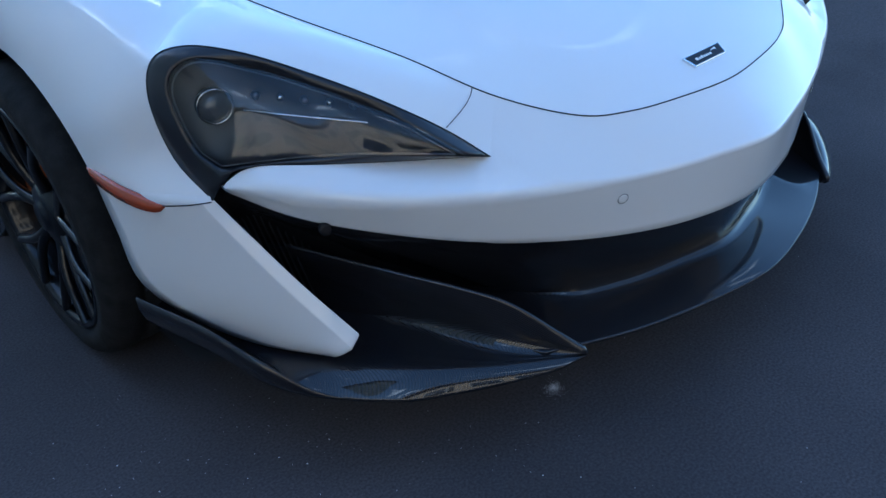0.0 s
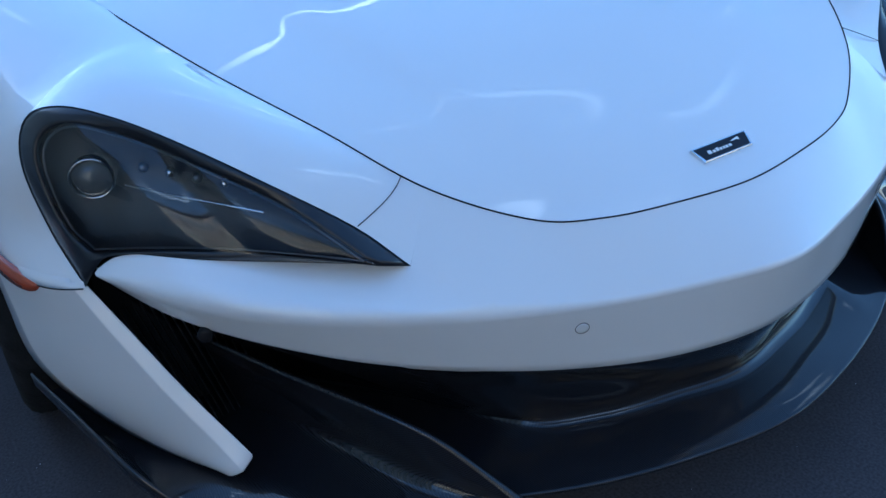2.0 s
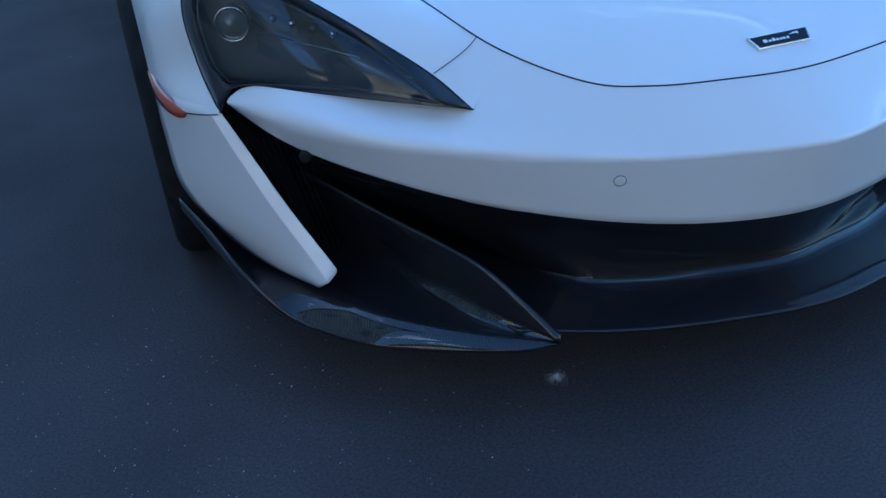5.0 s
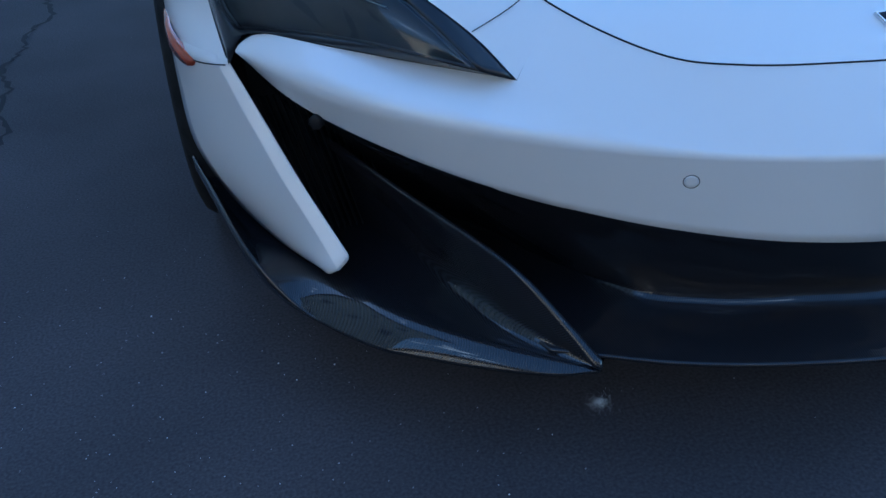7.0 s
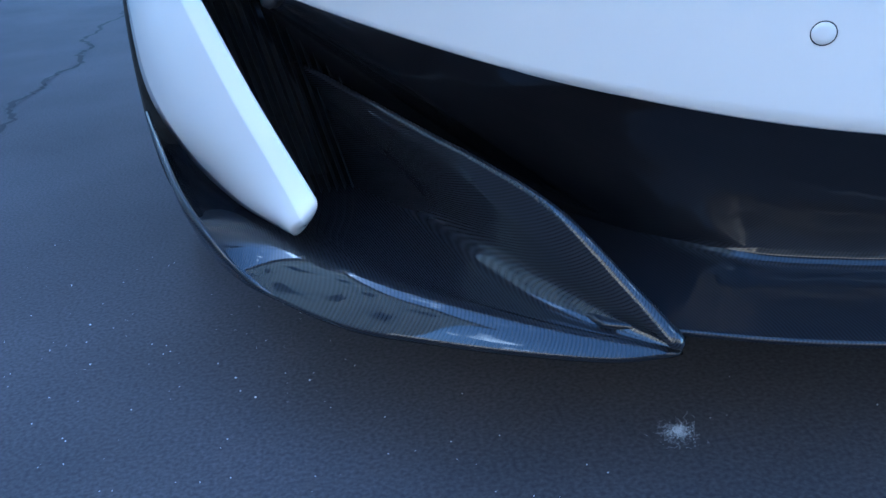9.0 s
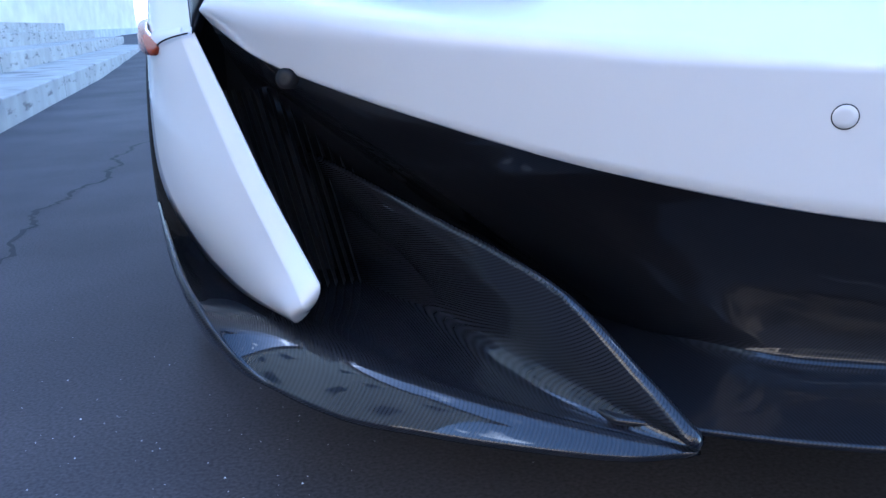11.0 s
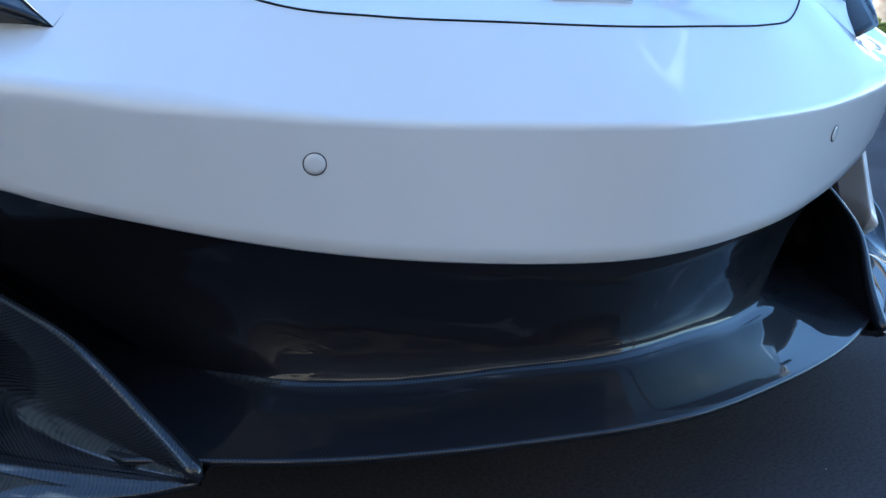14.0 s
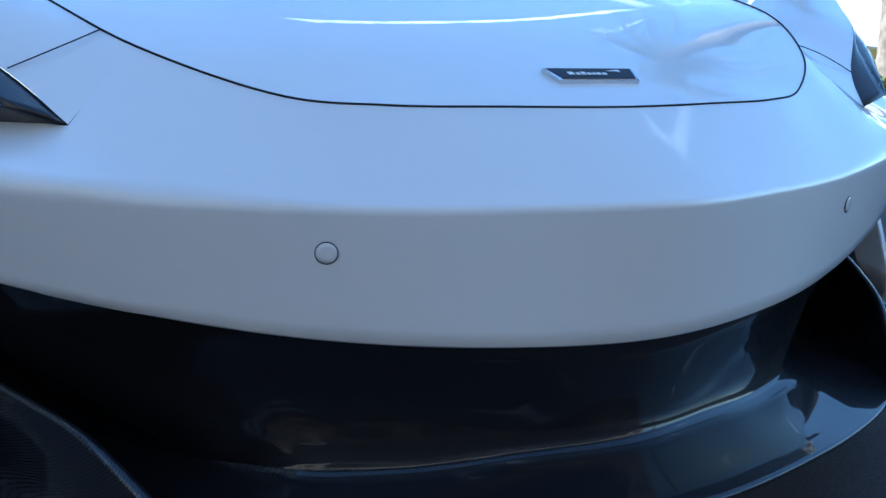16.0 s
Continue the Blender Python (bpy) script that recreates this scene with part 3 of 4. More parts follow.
        wall = [o, o + out * rim * 0.5 + V((0, 0, 0.0006 * rise)), o + out * rim, o + out * (rim - 0.001) - V((0, 0, 0.004 + 0.02 * rise)),
                o + out * (rim - 0.002 - 0.1 * drop) - V((0, 0, 0.006 + 0.5 * drop)), o + V((0.003 + 0.3 * drop, 0.004 + 0.35 * drop, -0.007 - drop)), o + V((0.02 + 0.3 * drop, 0.03 + 0.35 * drop, -0.010 - drop)), o + V((0.12, 0.2, -0.010 - drop * 0.6))]
        rows.append([foot, lerp(foot, inner, 0.6), inner] + bead + fin + floor_ + lip + wall)
    nose = V((-0.428, 0.003, 0.184))
    rows.insert(0, [lerp(p, nose, 0.55) + V((0.001, -0.003, 0)) for p in rows[0]])
    rows.insert(0, [nose for p in rows[0]])
    part("vane", loft(rows, s), CARBON, car, "glossy carbon fibre end vane of the splitter")
    # dark intake behind the blade, with upright radiator slats
    back = [[V((-0.83, 0.53, z)), V((-0.80, 0.50, z)), V((-0.6, 0.47, z)), V((-0.4, 0.42, z)), V((-0.2, 0.3, z)), V((0, 0.2, z))] for z in (0.165, 0.3, 0.5)]
    part("intake_wall", loft(back, s), DARK, car)
    part("undertray", loft([[V((-0.9, 0.55, 0.155)), V((-0.6, 0.2, 0.155)), V((-0.4, 0.12, 0.155)), V((0, 0.05, 0.155))], [V((-0.8, 4.3, 0.15)), V((-0.6, 4.3, 0.15)), V((-0.4, 4.3, 0.15)), V((0, 4.3, 0.15))]], s), DARK, car)
    for k in range(16):
        x = -0.835 + 0.010 * k
        a, b = V((x, 0.445, 0.45)), V((x + 0.055, 0.43, 0.20))
        bm = loft([[a + V((-0.001, 0, 0)), a + V((0, -0.006, 0)), a + V((0.0025, 0.01, 0))], [b + V((-0.001, 0, 0)), b + V((0, -0.006, 0)), b + V((0.0025, 0.01, 0))]], s, True)
        part("radiator_slat", bm, SLAT, car, smooth=False)
    # parking sensors: one in the painted band, one in the dark strip
    def disc(c, nrm, r, mat_face, name):
        nrm = V(nrm).normalized()
        a = nrm.cross(V((0, 0, 1))).normalized()
        b = nrm.cross(a)
        c = V(c)
        def rg(rad, off):
            return [c + nrm * off + rad * (math.cos(2 * math.pi * q / 28) * a + math.sin(2 * math.pi * q / 28) * b) for q in range(28)]
        ob = part(name, loft([rg(r, -0.012), rg(r, 0.0004), rg(r * 0.95, 0.0010), rg(r * 0.5, 0.0012), rg(0.0004, 0.0013)], s, True), mat_face, car)
        part("sensor_gap", loft([rg(r * 1.09, -0.01), rg(r * 1.09, 0.0006), rg(r * 1.0, 0.0006)], s, True), GAP, ob)
    disc(SENSOR, SENSOR_N, 0.0092, WHITE, "parking_sensor")
    disc((-0.743, 0.277, 0.470), (-0.45, -0.85, 0.1), 0.0092, SENSOR_BLACK, "parking_sensor")


SLAT = material("radiator_slat", (0.04, 0.041, 0.045), 0.4)
_c, _l = by_x(half(CREASE, 161), -0.3165), by_x(half(LOW, 161), -0.3165)
SENSOR = lerp(_c, _l, 0.335)
_t = by_x(half(LOW, 161), -0.40) - by_x(half(LOW, 161), -0.25)
SENSOR_N = _t.cross(_c - _l)
if SENSOR_N.y > 0:
    SENSOR_N = -SENSOR_N
carbon_half(1)
carbon_half(-1)


# bonnet, with a raised middle
def bonnet_height(y):
    return 0.552 + 0.353 * (1 - math.exp(-(y - 0.028) / 0.62))


sh = half(SHUT, 80)
rows = []
for k, p in enumerate(sh):
    zc = max(bonnet_height(p.y), p.z - 0.03) if k else p.z
    row = []
    for j in range(-20, 21):
        f = abs(j / 20)
        x = p.x * j / 20
        z = zc + (p.z - zc) * f ** 2
        xc = 0.24 + 0.34 * max(0, p.y - 0.05)
        w = max(0, min(1, (xc - abs(x)) / 0.06 + 0.5))
        z += 0.007 * w * w * (3 - 2 * w) * min(1, max(0, (p.y - 0.1) / 0.3)) * (1 - f ** 4)
        row.append(V((x, p.y, z)))
    rows.append(row)
part("bonnet", loft(rows), WHITE, car)

# badge on the bonnet
badge = new("badge")
badge.parent = car
badge["label"] = "black bonnet badge with chrome rim"
by, bz = 0.083, bonnet_height(0.083)
badge.matrix_local = Matrix.Translation((0, by, bz + 0.001)) @ Matrix.Rotation(math.atan(0.52), 4, "X")


def badge_plate(w1, w2, h, z0, z1, edge):
    c = [(-w1, h), (w1, h), (w2, -h), (-w2, -h)]
    def ring(scale_in, z):
        return [V((x * (1 - scale_in / w1), y * (1 - scale_in / h), z)) for x, y in c]
    bm = loft([ring(0, z0), ring(0, z1 - edge), ring(edge, z1)], 1, True)
    bm.faces.new([v for v in bm.verts if abs(v.co.z - z1) < 1e-5])
    return bm


part("badge_rim", badge_plate(0.056, 0.049, 0.0135, -0.004, 0.0035, 0.001), CHROME, badge, smooth=False)
part("badge_face", badge_plate(0.0525, 0.0455, 0.0112, 0.0, 0.0042, 0.0004), BADGE, badge, smooth=False)
for k, (w_, h_) in enumerate(((0.0085, 0.0062), (0.006, 0.0042), (0.0062, 0.0062), (0.0058, 0.0044), (0.0045, 0.0044), (0.006, 0.0044), (0.006, 0.0044))):
    x_ = (-0.034, -0.0245, -0.0175, -0.0105, -0.0038, 0.0015, 0.0085)[k]
    part("badge_mark", box(x_, x_ + w_ * 0.82, -0.0042, -0.0042 + h_, 0.0042, 0.0047), LETTER, badge, smooth=False)
part("badge_mark", loft([[V((0.015, 0.0035, 0.0048)), V((0.024, 0.0055, 0.0048)), V((0.034, 0.0072, 0.0048))], [V((0.02, 0.0028, 0.0048)), V((0.028, 0.0032, 0.0048)), V((0.033, 0.0005, 0.0048))]]), LETTER, badge, smooth=False)


# wheels
def build_wheel(x, y, side):
    w = new("wheel")
    w.parent = car
    w.location = (x, y, WHEEL_Z)

    def turned(prof, n=64, flip=1):
        return loft([[V((px * flip, r * math.cos(2 * math.pi * k / n), r * math.sin(2 * math.pi * k / n))) for k in range(n)] for px, r in prof], 1, True)
    part("tyre", turned([(-0.10, 0.246), (-0.114, 0.262), (-0.116, 0.285), (-0.108, 0.305), (-0.094, 0.316), (-0.07, 0.32), (-0.045, 0.3205), (-0.042, 0.314), (-0.034, 0.314), (-0.031, 0.321), (0.031, 0.321), (0.034, 0.314), (0.042, 0.314), (0.045, 0.3205), (0.07, 0.32), (0.1, 0.312), (0.114, 0.28), (0.10, 0.246)]), RUBBER, w)
    part("rim", turned([(-0.103, 0.250), (-0.110, 0.250), (-0.111, 0.243), (-0.10, 0.236), (-0.07, 0.228), (0.1, 0.222)], 64, side), RIM, w)
    for k in range(7):
        a = 2 * math.pi * k / 7 + 0.1
        for da in (-0.24, 0.24):
            pts = [(-0.07, 0.045, 0.05), (-0.085, 0.10, 0.12), (-0.097, 0.16, 0.5), (-0.102, 0.242, 1.0)]
            path = spline([(px * side, r * math.cos(a + da * q), r * math.sin(a + da * q)) for px, r, q in pts], 8)
            part("spoke", tube(path, 0.011, 8, taper=[1.3, 1.2, 1.1, 1, 0.95, 0.9, 0.9, 1.0]), RIM, w)
    part("hub", turned([(-0.06, 0.075), (-0.085, 0.07), (-0.092, 0.045), (-0.095, 0.035), (-0.1, 0.03), (-0.1, 0.001)], 32, side), RIM, w)
    part("brake_disc", turned([(-0.03, 0.09), (-0.03, 0.195), (0.0, 0.195), (0.0, 0.09)], 48, side), STEEL, w)
    rows = []
    for k in range(9):
        a = radians(-38 + 9 * k)
        rows.append([V((px * side, r * math.cos(a), r * math.sin(a))) for px, r in ((-0.055, 0.12), (-0.06, 0.16), (-0.055, 0.205), (0.03, 0.205), (0.03, 0.12))])
    part("brake_caliper", loft(rows, 1, True), ORANGE, w)


for side in (1, -1):
    build_wheel(-0.860 * side, WHEEL_Y + 0.035, side)
    build_wheel(-0.835 * side, WHEEL_Y + 2.67, side)

# the rest of the body: sides, doors, cabin, tail
def section(y, w, zt, zs, zb):
    """Half a body section from the middle of the top to the sill."""
    return [V((0, y, zt)), V((-w * 0.5, y, zt - 0.005)), V((-w * 0.8, y, lerp((0, 0, zt), (0, 0, zs), 0.35).z)), V((-w * 0.96, y, zs)), V((-w, y, (zs + zb) * 0.55)), V((-w * 0.98, y, zb + 0.08)), V((-w * 0.93, y, zb))]


for s in (1, -1):
    stations = [(1.46, 0.955, 0.84, 0.74, 0.16), (1.8, 0.93, 0.86, 0.72, 0.15), (2.3, 0.91, 0.88, 0.72, 0.15), (2.8, 0.94, 0.92, 0.78, 0.15), (3.15, 0.965, 0.95, 0.85, 0.16)]
    part("body_side", loft([section(*q) for q in stations], s), WHITE, car)
    stations = [(3.15, 0.965, 0.95, 0.87, 0.72), (3.65, 0.97, 0.97, 0.89, 0.74), (4.05, 0.96, 0.95, 0.86, 0.70), (4.2, 0.95, 0.94, 0.84, 0.3), (4.45, 0.88, 0.90, 0.80, 0.3), (4.5, 0.86, 0.80, 0.7, 0.34)]
    part("rear_body", loft([section(*q) for q in stations], s), WHITE, car)
    part("sill", loft([[V((-0.90, y, 0.2)), V((-0.97, y, 0.13)), V((-0.90, y, 0.115))] for y in (1.4, 2.2, 3.2)], s), CARBON, car)
    glass = [(1.25, 0.70, 0.86, 0.84), (1.7, 0.66, 1.04, 0.90), (2.1, 0.58, 1.175, 0.98), (2.6, 0.56, 1.18, 1.0), (3.2, 0.56, 1.10, 0.96), (3.8, 0.5, 0.97, 0.95)]
    rows = [[V((0, y, zt)), V((-w * 0.6, y, zt - 0.01)), V((-w * 0.95, y, (zt + zs) / 2 + 0.03)), V((-w - 0.1, y, zs - 0.06)), V((-w - 0.2, y, 0.72))] for y, w, zt, zs in glass]
    part("cabin_glass", loft(rows, s), TINT, car)
    part("roof", loft([[V((0, y, z + 0.006)), V((-0.3, y, z + 0.002)), V((-0.47, y, z - 0.03))] for y, z in ((2.05, 1.172), (2.35, 1.188), (2.7, 1.178))], s), WHITE, car)
    mirror = [[V((-0.93 - 0.10 * c, 1.62 + 0.05 * math.cos(q) * r, 0.93 + 0.05 * math.sin(q) * r)) for q in [2 * math.pi * k / 14 for k in range(14)]] for c, r in ((0, 0.3), (0.1, 0.9), (0.6, 1.1), (1.2, 0.9), (1.3, 0.2))]
    part("door_mirror", loft(mirror, s, True), WHITE, car)
    part("mirror_arm", tube([(-0.78, 1.66, 0.86), (-0.87, 1.64, 0.89), (-0.95, 1.63, 0.92)], 0.012, 8, s), BLACK, car)
part("rear_bumper", box(-0.86, 0.86, 4.40, 4.49, 0.2, 0.6, 0.03), CARBON, car)
part("rear_wing", box(-0.85, 0.85, 4.2, 4.5, 1.02, 1.035, 0.006), CARBON, car)
for s in (1, -1):
    part("wing_strut", box(min(s * 0.5, s * 0.52), max(s * 0.5, s * 0.52), 4.25, 4.4, 0.9, 1.025, 0.004), CARBON, car)

# ---- ground details ----
random.seed(4)
crack = bmesh.new()
pa = []
y = 1.45
while y < 5.6:
    x = -1.585 - 0.035 * (y - 1.9) + 0.03 * math.sin(y * 5.1) + 0.018 * math.sin(y * 17) + random.uniform(-0.012, 0.012)
    w = random.uniform(0.004, 0.011)
    pa.append((crack.verts.new((x - w, y, 0.002)), crack.verts.new((x + w, y, 0.002))))
    y += random.uniform(0.015, 0.04)
for (a, b_), (c, d) in zip(pa, pa[1:]):
    crack.faces.new((a, b_, d, c))
tagged(part("crack", crack, GAP, smooth=False), "thin jagged dark crack in the asphalt", "crack", kind="structure")

fl = bmesh.new()
for k in range(520):
    a, r = random.uniform(0, 6.28), abs(random.gauss(0, 0.0125)) * (0.7 + 0.5 * random.random() ** 3)
    p = V((-0.376 + 1.2 * r * math.cos(a), 0.126 + r * math.sin(a), 0.002 + random.uniform(0, 0.008) * max(0, 1 - r * 40)))
    d = V((random.gauss(0, 1), random.gauss(0, 1), random.uniform(0, 0.5))).normalized() * random.uniform(0.003, 0.010)
    q = d.cross(V((0, 0, 1))).normalized() * 0.00018
    vs = [fl.verts.new(v) for v in (p - q, p + q, p + d * 0.6 + q * 1.2, p + d)]
    fl.faces.new((vs[0], vs[1], vs[2])); fl.faces.new((vs[1], vs[3], vs[2]))
tagged(part("fluff", fl, LETTER, smooth=False), "small tuft of white fluff lying on the asphalt", "fluff")

st = bmesh.new()
for k in range(700):
    x, y = random.gauss(-1.05, 0.35), random.gauss(0.15, 0.4)
    if k > 450:
        x, y = random.uniform(-3, 4), random.uniform(-1.5, 4)
    r = random.uniform(0.0004, 0.0010) * (1.6 if random.random() < 0.06 else 1)
    top_ = st.verts.new((x, y, r * 1.2))
    ring_ = [st.verts.new((x + r * math.cos(a), y + r * math.sin(a), 0.0004)) for a in (0, 1.3, 2.6, 3.9, 5.1)]
    for q in range(5):
        st.faces.new((ring_[q], ring_[(q + 1) % 5], top_))
tagged(part("grit", st, LETTER, smooth=False), "pale grains of grit scattered over the asphalt", "grit", kind="stuff")

# ---- stepped concrete kerbs beside the car ----
def along(x0, y):
    return x0 - 0.152 * (y - 4.1)


TREAD = 0.66
for k in range(4):
    rows = []
    x0, z0, z1 = -2.52 - TREAD * k, 0.18 * k - 0.02, 0.18 * (k + 1)
    for y in (1.0, 3.0, 5.36, 8.0, 12.0, 22.0):
        xa = along(x0, y)
        rows.append([V((xa, y, z0)), V((xa, y, z1 - 0.012)), V((xa - 0.004, y, z1 - 0.004)), V((xa - 0.015, y, z1)), V((xa - TREAD - 0.05, y, z1)), V((xa - TREAD - 0.05, y, z0))])
    step_bm = loft(rows, 1, True)
    for end in (1.0, 22.0):
        ring_v = [v for v in step_bm.verts if abs(v.co.y - end) < 1e-4]
        bmesh.ops.contextual_create(step_bm, geom=ring_v)
    tagged(part("kerb_step", step_bm, STEPSTONE, smooth=False), "pale weathered concrete step beside the parking bay", "step", "concrete steps", "structure")
    for y in (7.07 + 0.9 * k, 13.4 + 0.4 * k):
        rows = [[V((along(x0, y + d) + 0.002, y + d, z0)), V((along(x0, y + d) + 0.002, y + d, z1 - 0.004))] for d in (-0.006, 0.006)]
        tagged(part("step_joint", loft(rows), GAP, smooth=False), "dark narrow joint in the concrete step", "joint", "step joints", "structure")

# ---- building behind the camera, and an unseen one added to shade the car ----
house = thing("building", "beige two-storey stucco building with dark windows and eaves", "building", at=(-7, -11.5, 0))
part("wall", box(-26, 19, -8, 0, -0.1, 9.0), STUCCO, house, smooth=False)
part("roof", box(-26.6, 19.6, -8.6, 0.9, 9.0, 9.3, 0.05), BARK, house, smooth=False)
part("band", box(-26, 19, 0, 0.12, 4.4, 4.62), BARK, house, smooth=False)
for fl_ in (0, 1):
    for k in range(14):
        x = -24.5 + 3.1 * k
        w = new("window")
        w.parent = house
        w.location = (x, 0.02, 1.3 + 4.5 * fl_)
        part("window_frame", box(-0.08, 1.98, -0.02, 0.05, -0.08, 1.88), CONCRETE, w, smooth=False)
        part("pane", box(0, 0.93, 0.02, 0.06, 0, 1.8), TINT, w, smooth=False)
        part("pane", box(0.97, 1.9, 0.02, 0.06, 0, 1.8), TINT, w, smooth=False)
# out of view: added to block the sun from the car and its bay
shading_house = thing("building", "unseen tall pale stucco building added above the steps to shade the car", "building", at=(-7.5, -3, 0))
part("wall", box(-9, 0, 0, 34, 0.5, 10.3), CREAM, shading_house, smooth=False)
part("plinth", box(-9.1, 0.1, -0.1, 34.1, -0.2, 0.55), CONCRETE, shading_house, smooth=False)
part("roof", box(-9.5, 0.4, -0.5, 34.5, 10.3, 10.6, 0.05), BARK, shading_house, smooth=False)
for fl_ in range(3):
    for k in range(10):
        w = new("window")
        w.parent = shading_house
        w.location = (0.0, 1.2 + 3.2 * k, 1.5 + 3.0 * fl_)
        part("window_frame", box(-0.02, 0.05, -0.06, 0.86, -0.06, 1.06), CONCRETE, w, smooth=False)
        part("pane", box(0.02, 0.06, 0, 0.8, 0, 1.0), TINT, w, smooth=False)
for px_ in (-24.0, 11.0):
    pole = thing("utility_pole", "brown wooden utility pole with a crossarm", "pole", "utility poles", at=(px_, -8.0, 0))
    part("post", tube([(0, 0, -0.3), (0, 0, 4), (0, 0, 8.6)], 0.14, 12, taper=[1.1, 1.0, 0.8]), BARK, pole)
    part("crossarm", box(-0.06, 0.06, -1.0, 1.0, 8.1, 8.24, 0.01), BARK, pole)
for yy in (-8.85, -8.0, -7.15):
    path = [V((-24 + 3.5 * q, yy, 8.25 - 0.7 * math.sin(math.pi * q / 10))) for q in range(11)]
    tagged(part("power_line", tube(path, 0.02, 6), DARK), "black overhead cable sagging between two poles", "cable", "overhead cables")

# ---- planter, palm and far side ----
PX, PY = 11.4, 7.85
PZ = ground_height(PX, PY)


def ell(cx, cy, a, b, z, n=40):
    return [V((cx + a * math.cos(2 * math.pi * k / n), cy + b * math.sin(2 * math.pi * k / n), z)) for k in range(n)]


tagged(part("planter_kerb", loft([ell(PX, PY, 1.95, 0.95, PZ - 0.2), ell(PX, PY, 1.95, 0.95, PZ + 0.13), ell(PX, PY, 1.93, 0.93, PZ + 0.15), ell(PX, PY, 1.80, 0.80, PZ + 0.15), ell(PX, PY, 1.80, 0.80, PZ - 0.2)], 1, True), KERBSTONE), "low concrete kerb ring round a planted island", "kerb", kind="structure")
sb = loft([ell(PX, PY, 1.81, 0.81, PZ + 0.10), ell(PX, PY, 1.0, 0.5, PZ + 0.16), ell(PX, PY, 0.02, 0.01, PZ + 0.18)], 1, True)
tagged(part("planter_soil", sb, SOIL), "brown soil inside the planted island", "soil", kind="structure")


def bush(cx, cy, r, h, n=420):
    th = thing("bush", "sunlit yellow-green leafy bush in the planted island", "bush", "planter bushes", at=(cx, cy, PZ + 0.12))
    bm = bmesh.new()
    for k in range(n):
        a, e = random.uniform(0, 6.283), random.uniform(0.05, 1.45)
        rr = r * random.uniform(0.45, 1.05) * (0.85 + 0.25 * math.sin(3 * a + cx))
        p = V((rr * math.cos(a) * math.cos(e), rr * math.sin(a) * math.cos(e), h * random.uniform(0.4, 1.05) * math.sin(e)))
        d = (p.normalized() + V((random.gauss(0, 0.5), random.gauss(0, 0.5), random.gauss(0.2, 0.4)))).normalized()
        q = d.cross(V((random.gauss(0, 1), random.gauss(0, 1), random.gauss(0, 1)))).normalized()
        l_, w_ = random.uniform(0.05, 0.11), random.uniform(0.012, 0.026)
        vs = [bm.verts.new(v) for v in (p, p + d * l_ * 0.5 + q * w_, p + d * l_, p + d * l_ * 0.5 - q * w_)]
        bm.faces.new(vs)
    part("foliage", bm, LEAF, th, smooth=False)
    for k in range(7):
        a = 6.283 * k / 7
        part("stem", tube([(0, 0, -0.05), (r * 0.3 * math.cos(a), r * 0.3 * math.sin(a), h * 0.4), (r * 0.6 * math.cos(a), r * 0.6 * math.sin(a), h * 0.75)], 0.01, 5), BARK, th)


for k in range(9):
    bush(PX - 1.5 + 0.36 * k, PY - 0.42 + 0.12 * math.sin(k * 2.1), random.uniform(0.24, 0.36), random.uniform(0.22, 0.36))

palm = thing("palm_tree", "tall palm with thick ringed grey-brown trunk", "palm tree", at=(11.35, 7.95, PZ + 0.1))
rows = []
for k in range(60):
    z = 9.0 * k / 59
    r = 0.30 + 0.16 * math.exp(-z / 0.35) + (0.012 if k % 2 else 0.0)
    rows.append([V((r * math.cos(2 * math.pi * q / 20) * (1 + 0.03 * math.sin(5 * q)), r * math.sin(2 * math.pi * q / 20), z)) for q in range(20)])
part("trunk", loft(rows, 1, True), BARK, palm)
for k in range(26):
    a, droop = 6.283 * k / 26 + random.uniform(-0.1, 0.1), random.uniform(-0.5, 0.9)
    path = [V((r * math.cos(a), r * math.sin(a), 9.0 + 0.9 * droop * r - 0.22 * r * r)) for r in (0.1, 0.6, 1.2, 1.8, 2.4)]
    bm = tube(path, 0.02, 5)
    for q in range(28):
        t = 0.15 + 0.85 * q / 27
        i = min(3, int(t * 4))
        p = lerp(path[i], path[i + 1], t * 4 - i)
        for sd in (-1, 1):
            d = V((-math.sin(a) * sd, math.cos(a) * sd, -0.5)).normalized() * (0.5 * math.sin(math.pi * (0.15 + 0.8 * t)))
            f = V((math.cos(a), math.sin(a), 0)) * 0.03
            vs = [bm.verts.new(v) for v in (p - f * 0.5, p + f * 0.5, p + d + f * 2)]
            bm.faces.new(vs)
    part("frond", bm, LEAF, palm, smooth=False)


# ---- far side of the car park ----
BLUE = material("blue_paint", (0.01, 0.02, 0.30), 0.3, coat=1.0)
YELLOW = material("yellow_paint", (0.55, 0.33, 0.01), 0.3, coat=1.0)


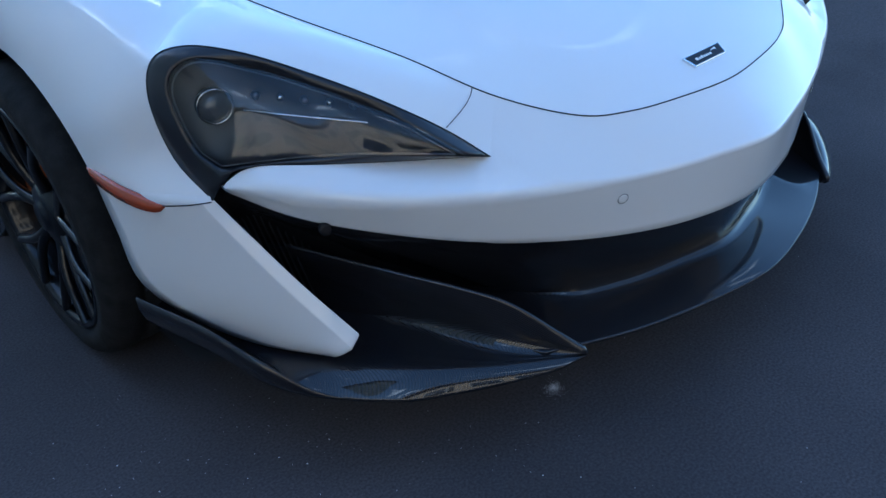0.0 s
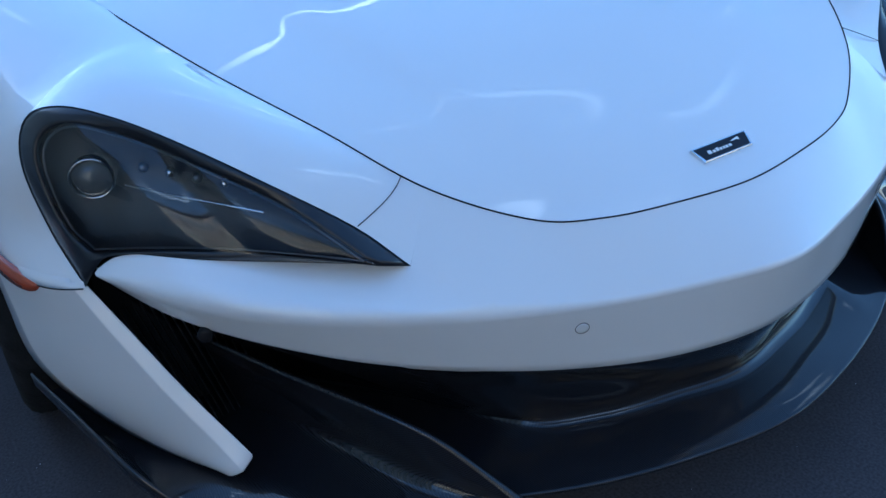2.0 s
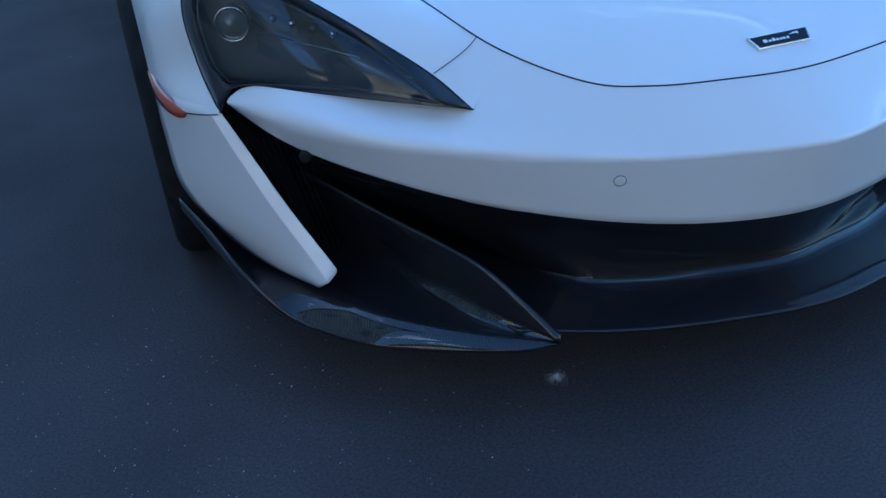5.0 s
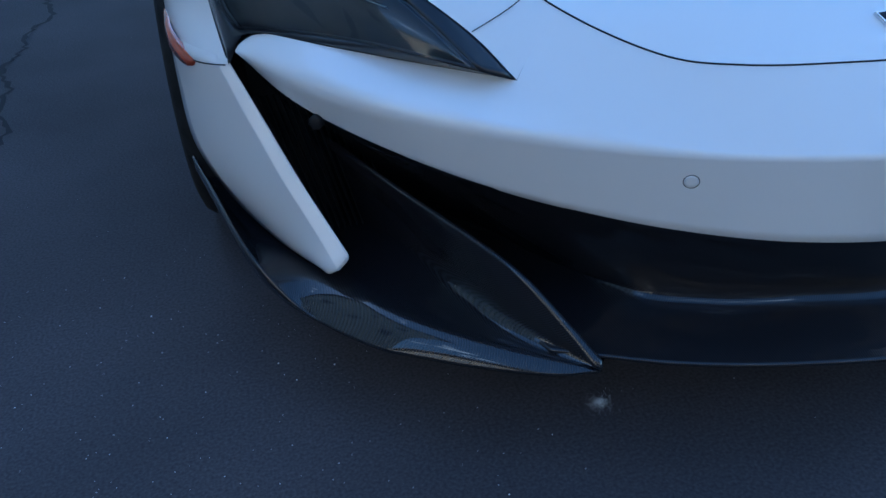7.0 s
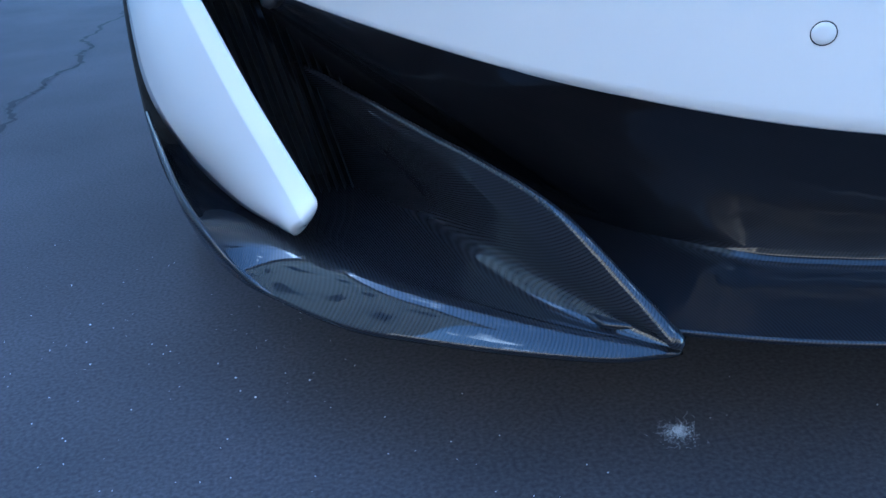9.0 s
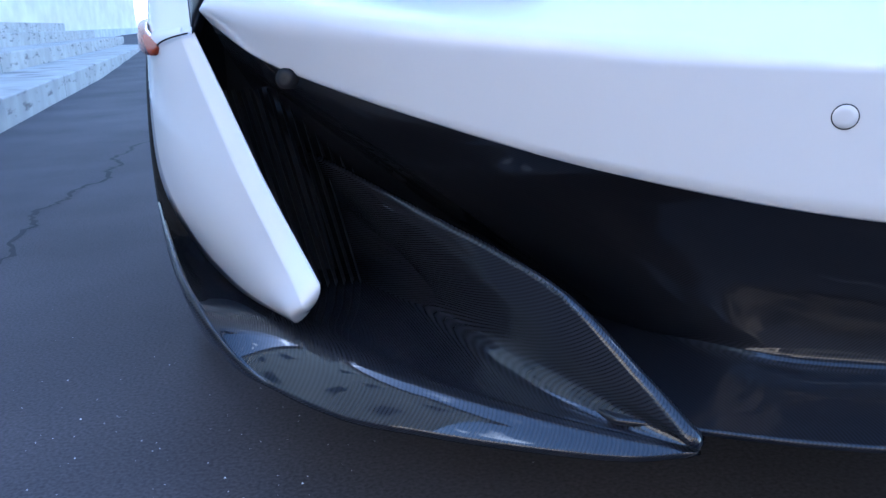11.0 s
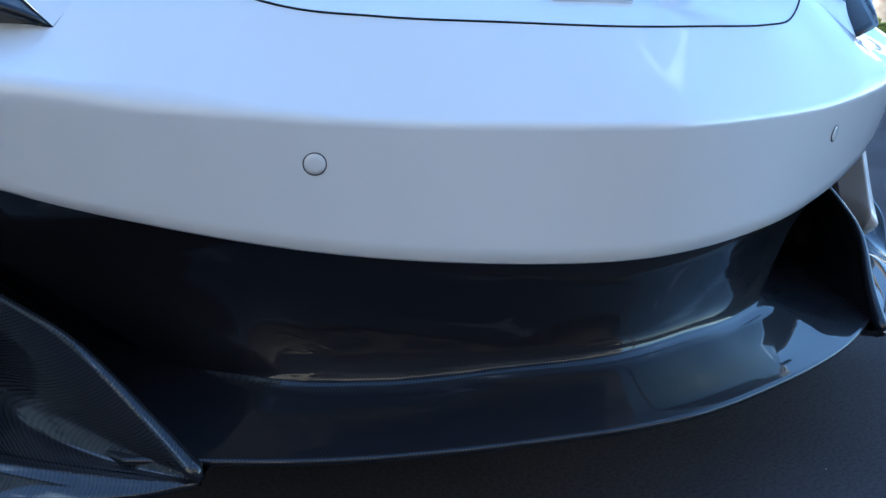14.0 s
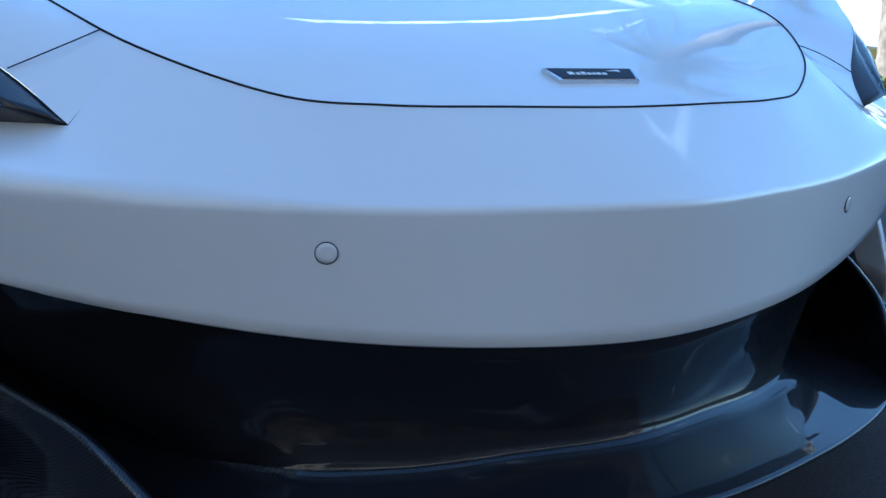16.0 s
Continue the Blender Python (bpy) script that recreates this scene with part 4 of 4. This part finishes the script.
def far_car(paint, words, x, y, turn):
    c = thing("parked_car", words, "car", "parked cars")
    c.matrix_world = pose(x, y, ground_height(x, y), 0, 0, turn)
    sections = [(-2.2, 0.75, 0.55, 0.62), (-1.9, 0.85, 0.68, 0.75), (-0.9, 0.9, 0.8, 0.9), (0.6, 0.92, 0.84, 0.93), (1.7, 0.9, 0.82, 0.92), (2.15, 0.82, 0.7, 0.8), (2.25, 0.7, 0.5, 0.55)]
    rows = [[V((-w * 0.9, q, 0.22)), V((-w, q, 0.45)), V((-w, q, zs)), V((-w * 0.7, q, zt)), V((w * 0.7, q, zt)), V((w, q, zs)), V((w, q, 0.45)), V((w * 0.9, q, 0.22))] for q, w, zs, zt in sections]
    part("body", loft(rows, 1, True), paint, c)
    cab = [(-1.0, 0.78, 0.9), (-0.3, 0.66, 1.28), (0.7, 0.64, 1.32), (1.6, 0.72, 0.95)]
    rows = [[V((-w - 0.08, q, 0.85)), V((-w, q, z - 0.08)), V((-w * 0.7, q, z)), V((w * 0.7, q, z)), V((w, q, z - 0.08)), V((w + 0.08, q, 0.85))] for q, w, z in cab]
    part("cabin_glass", loft(rows), TINT, c)
    part("roof", loft([[V((-0.5, q, z)), V((0, q, z + 0.02)), V((0.5, q, z))] for q, z in ((-0.3, 1.29), (0.2, 1.33), (0.7, 1.33))]), paint, c)
    for sx in (-0.82, 0.82):
        for q in (-1.35, 1.35):
            w = part("wheel", loft([[V((sx + dx, q + r * math.cos(6.2832 * k / 24), 0.31 + r * math.sin(6.2832 * k / 24))) for k in range(24)] for dx, r in ((-0.1, 0.02), (-0.1, 0.29), (-0.08, 0.31), (0.08, 0.31), (0.1, 0.29), (0.1, 0.02))], 1, True), RUBBER, c)
            part("rim", loft([[V((sx + math.copysign(dx, sx), q + r * math.cos(6.2832 * k / 16), 0.31 + r * math.sin(6.2832 * k / 16))) for k in range(16)] for dx, r in ((0.102, 0.2), (0.106, 0.18), (0.104, 0.01))], 1, True), STEEL, w)


far_car(YELLOW, "yellow low sports car parked beyond the planter", 14.6, 12.6, 62)
far_car(BLUE, "blue sports car parked beyond the planter", 17.2, 15.6, 62)
back_house = thing("building", "sunlit cream building beyond the far parking bays", "building")
back_house.matrix_world = pose(24, 24, ground_height(24, 24) - 0.3, 0, 0, -64)
part("wall", box(-16, 16, 0, 6, 0, 5.5), CREAM, back_house, smooth=False)
part("roof", box(-16.4, 16.4, -0.5, 6.4, 5.5, 5.8, 0.04), CONCRETE, back_house, smooth=False)
for k in range(8):
    w = new("window")
    w.parent = back_house
    w.location = (-14.5 + 3.9 * k, -0.02, 2.6)
    part("window_frame", box(-0.08, 1.78, -0.05, 0.04, 0, 2.7), CONCRETE, w, smooth=False)
    part("pane", box(0, 1.7, -0.07, -0.02, 0.1, 2.6), TINT, w, smooth=False)
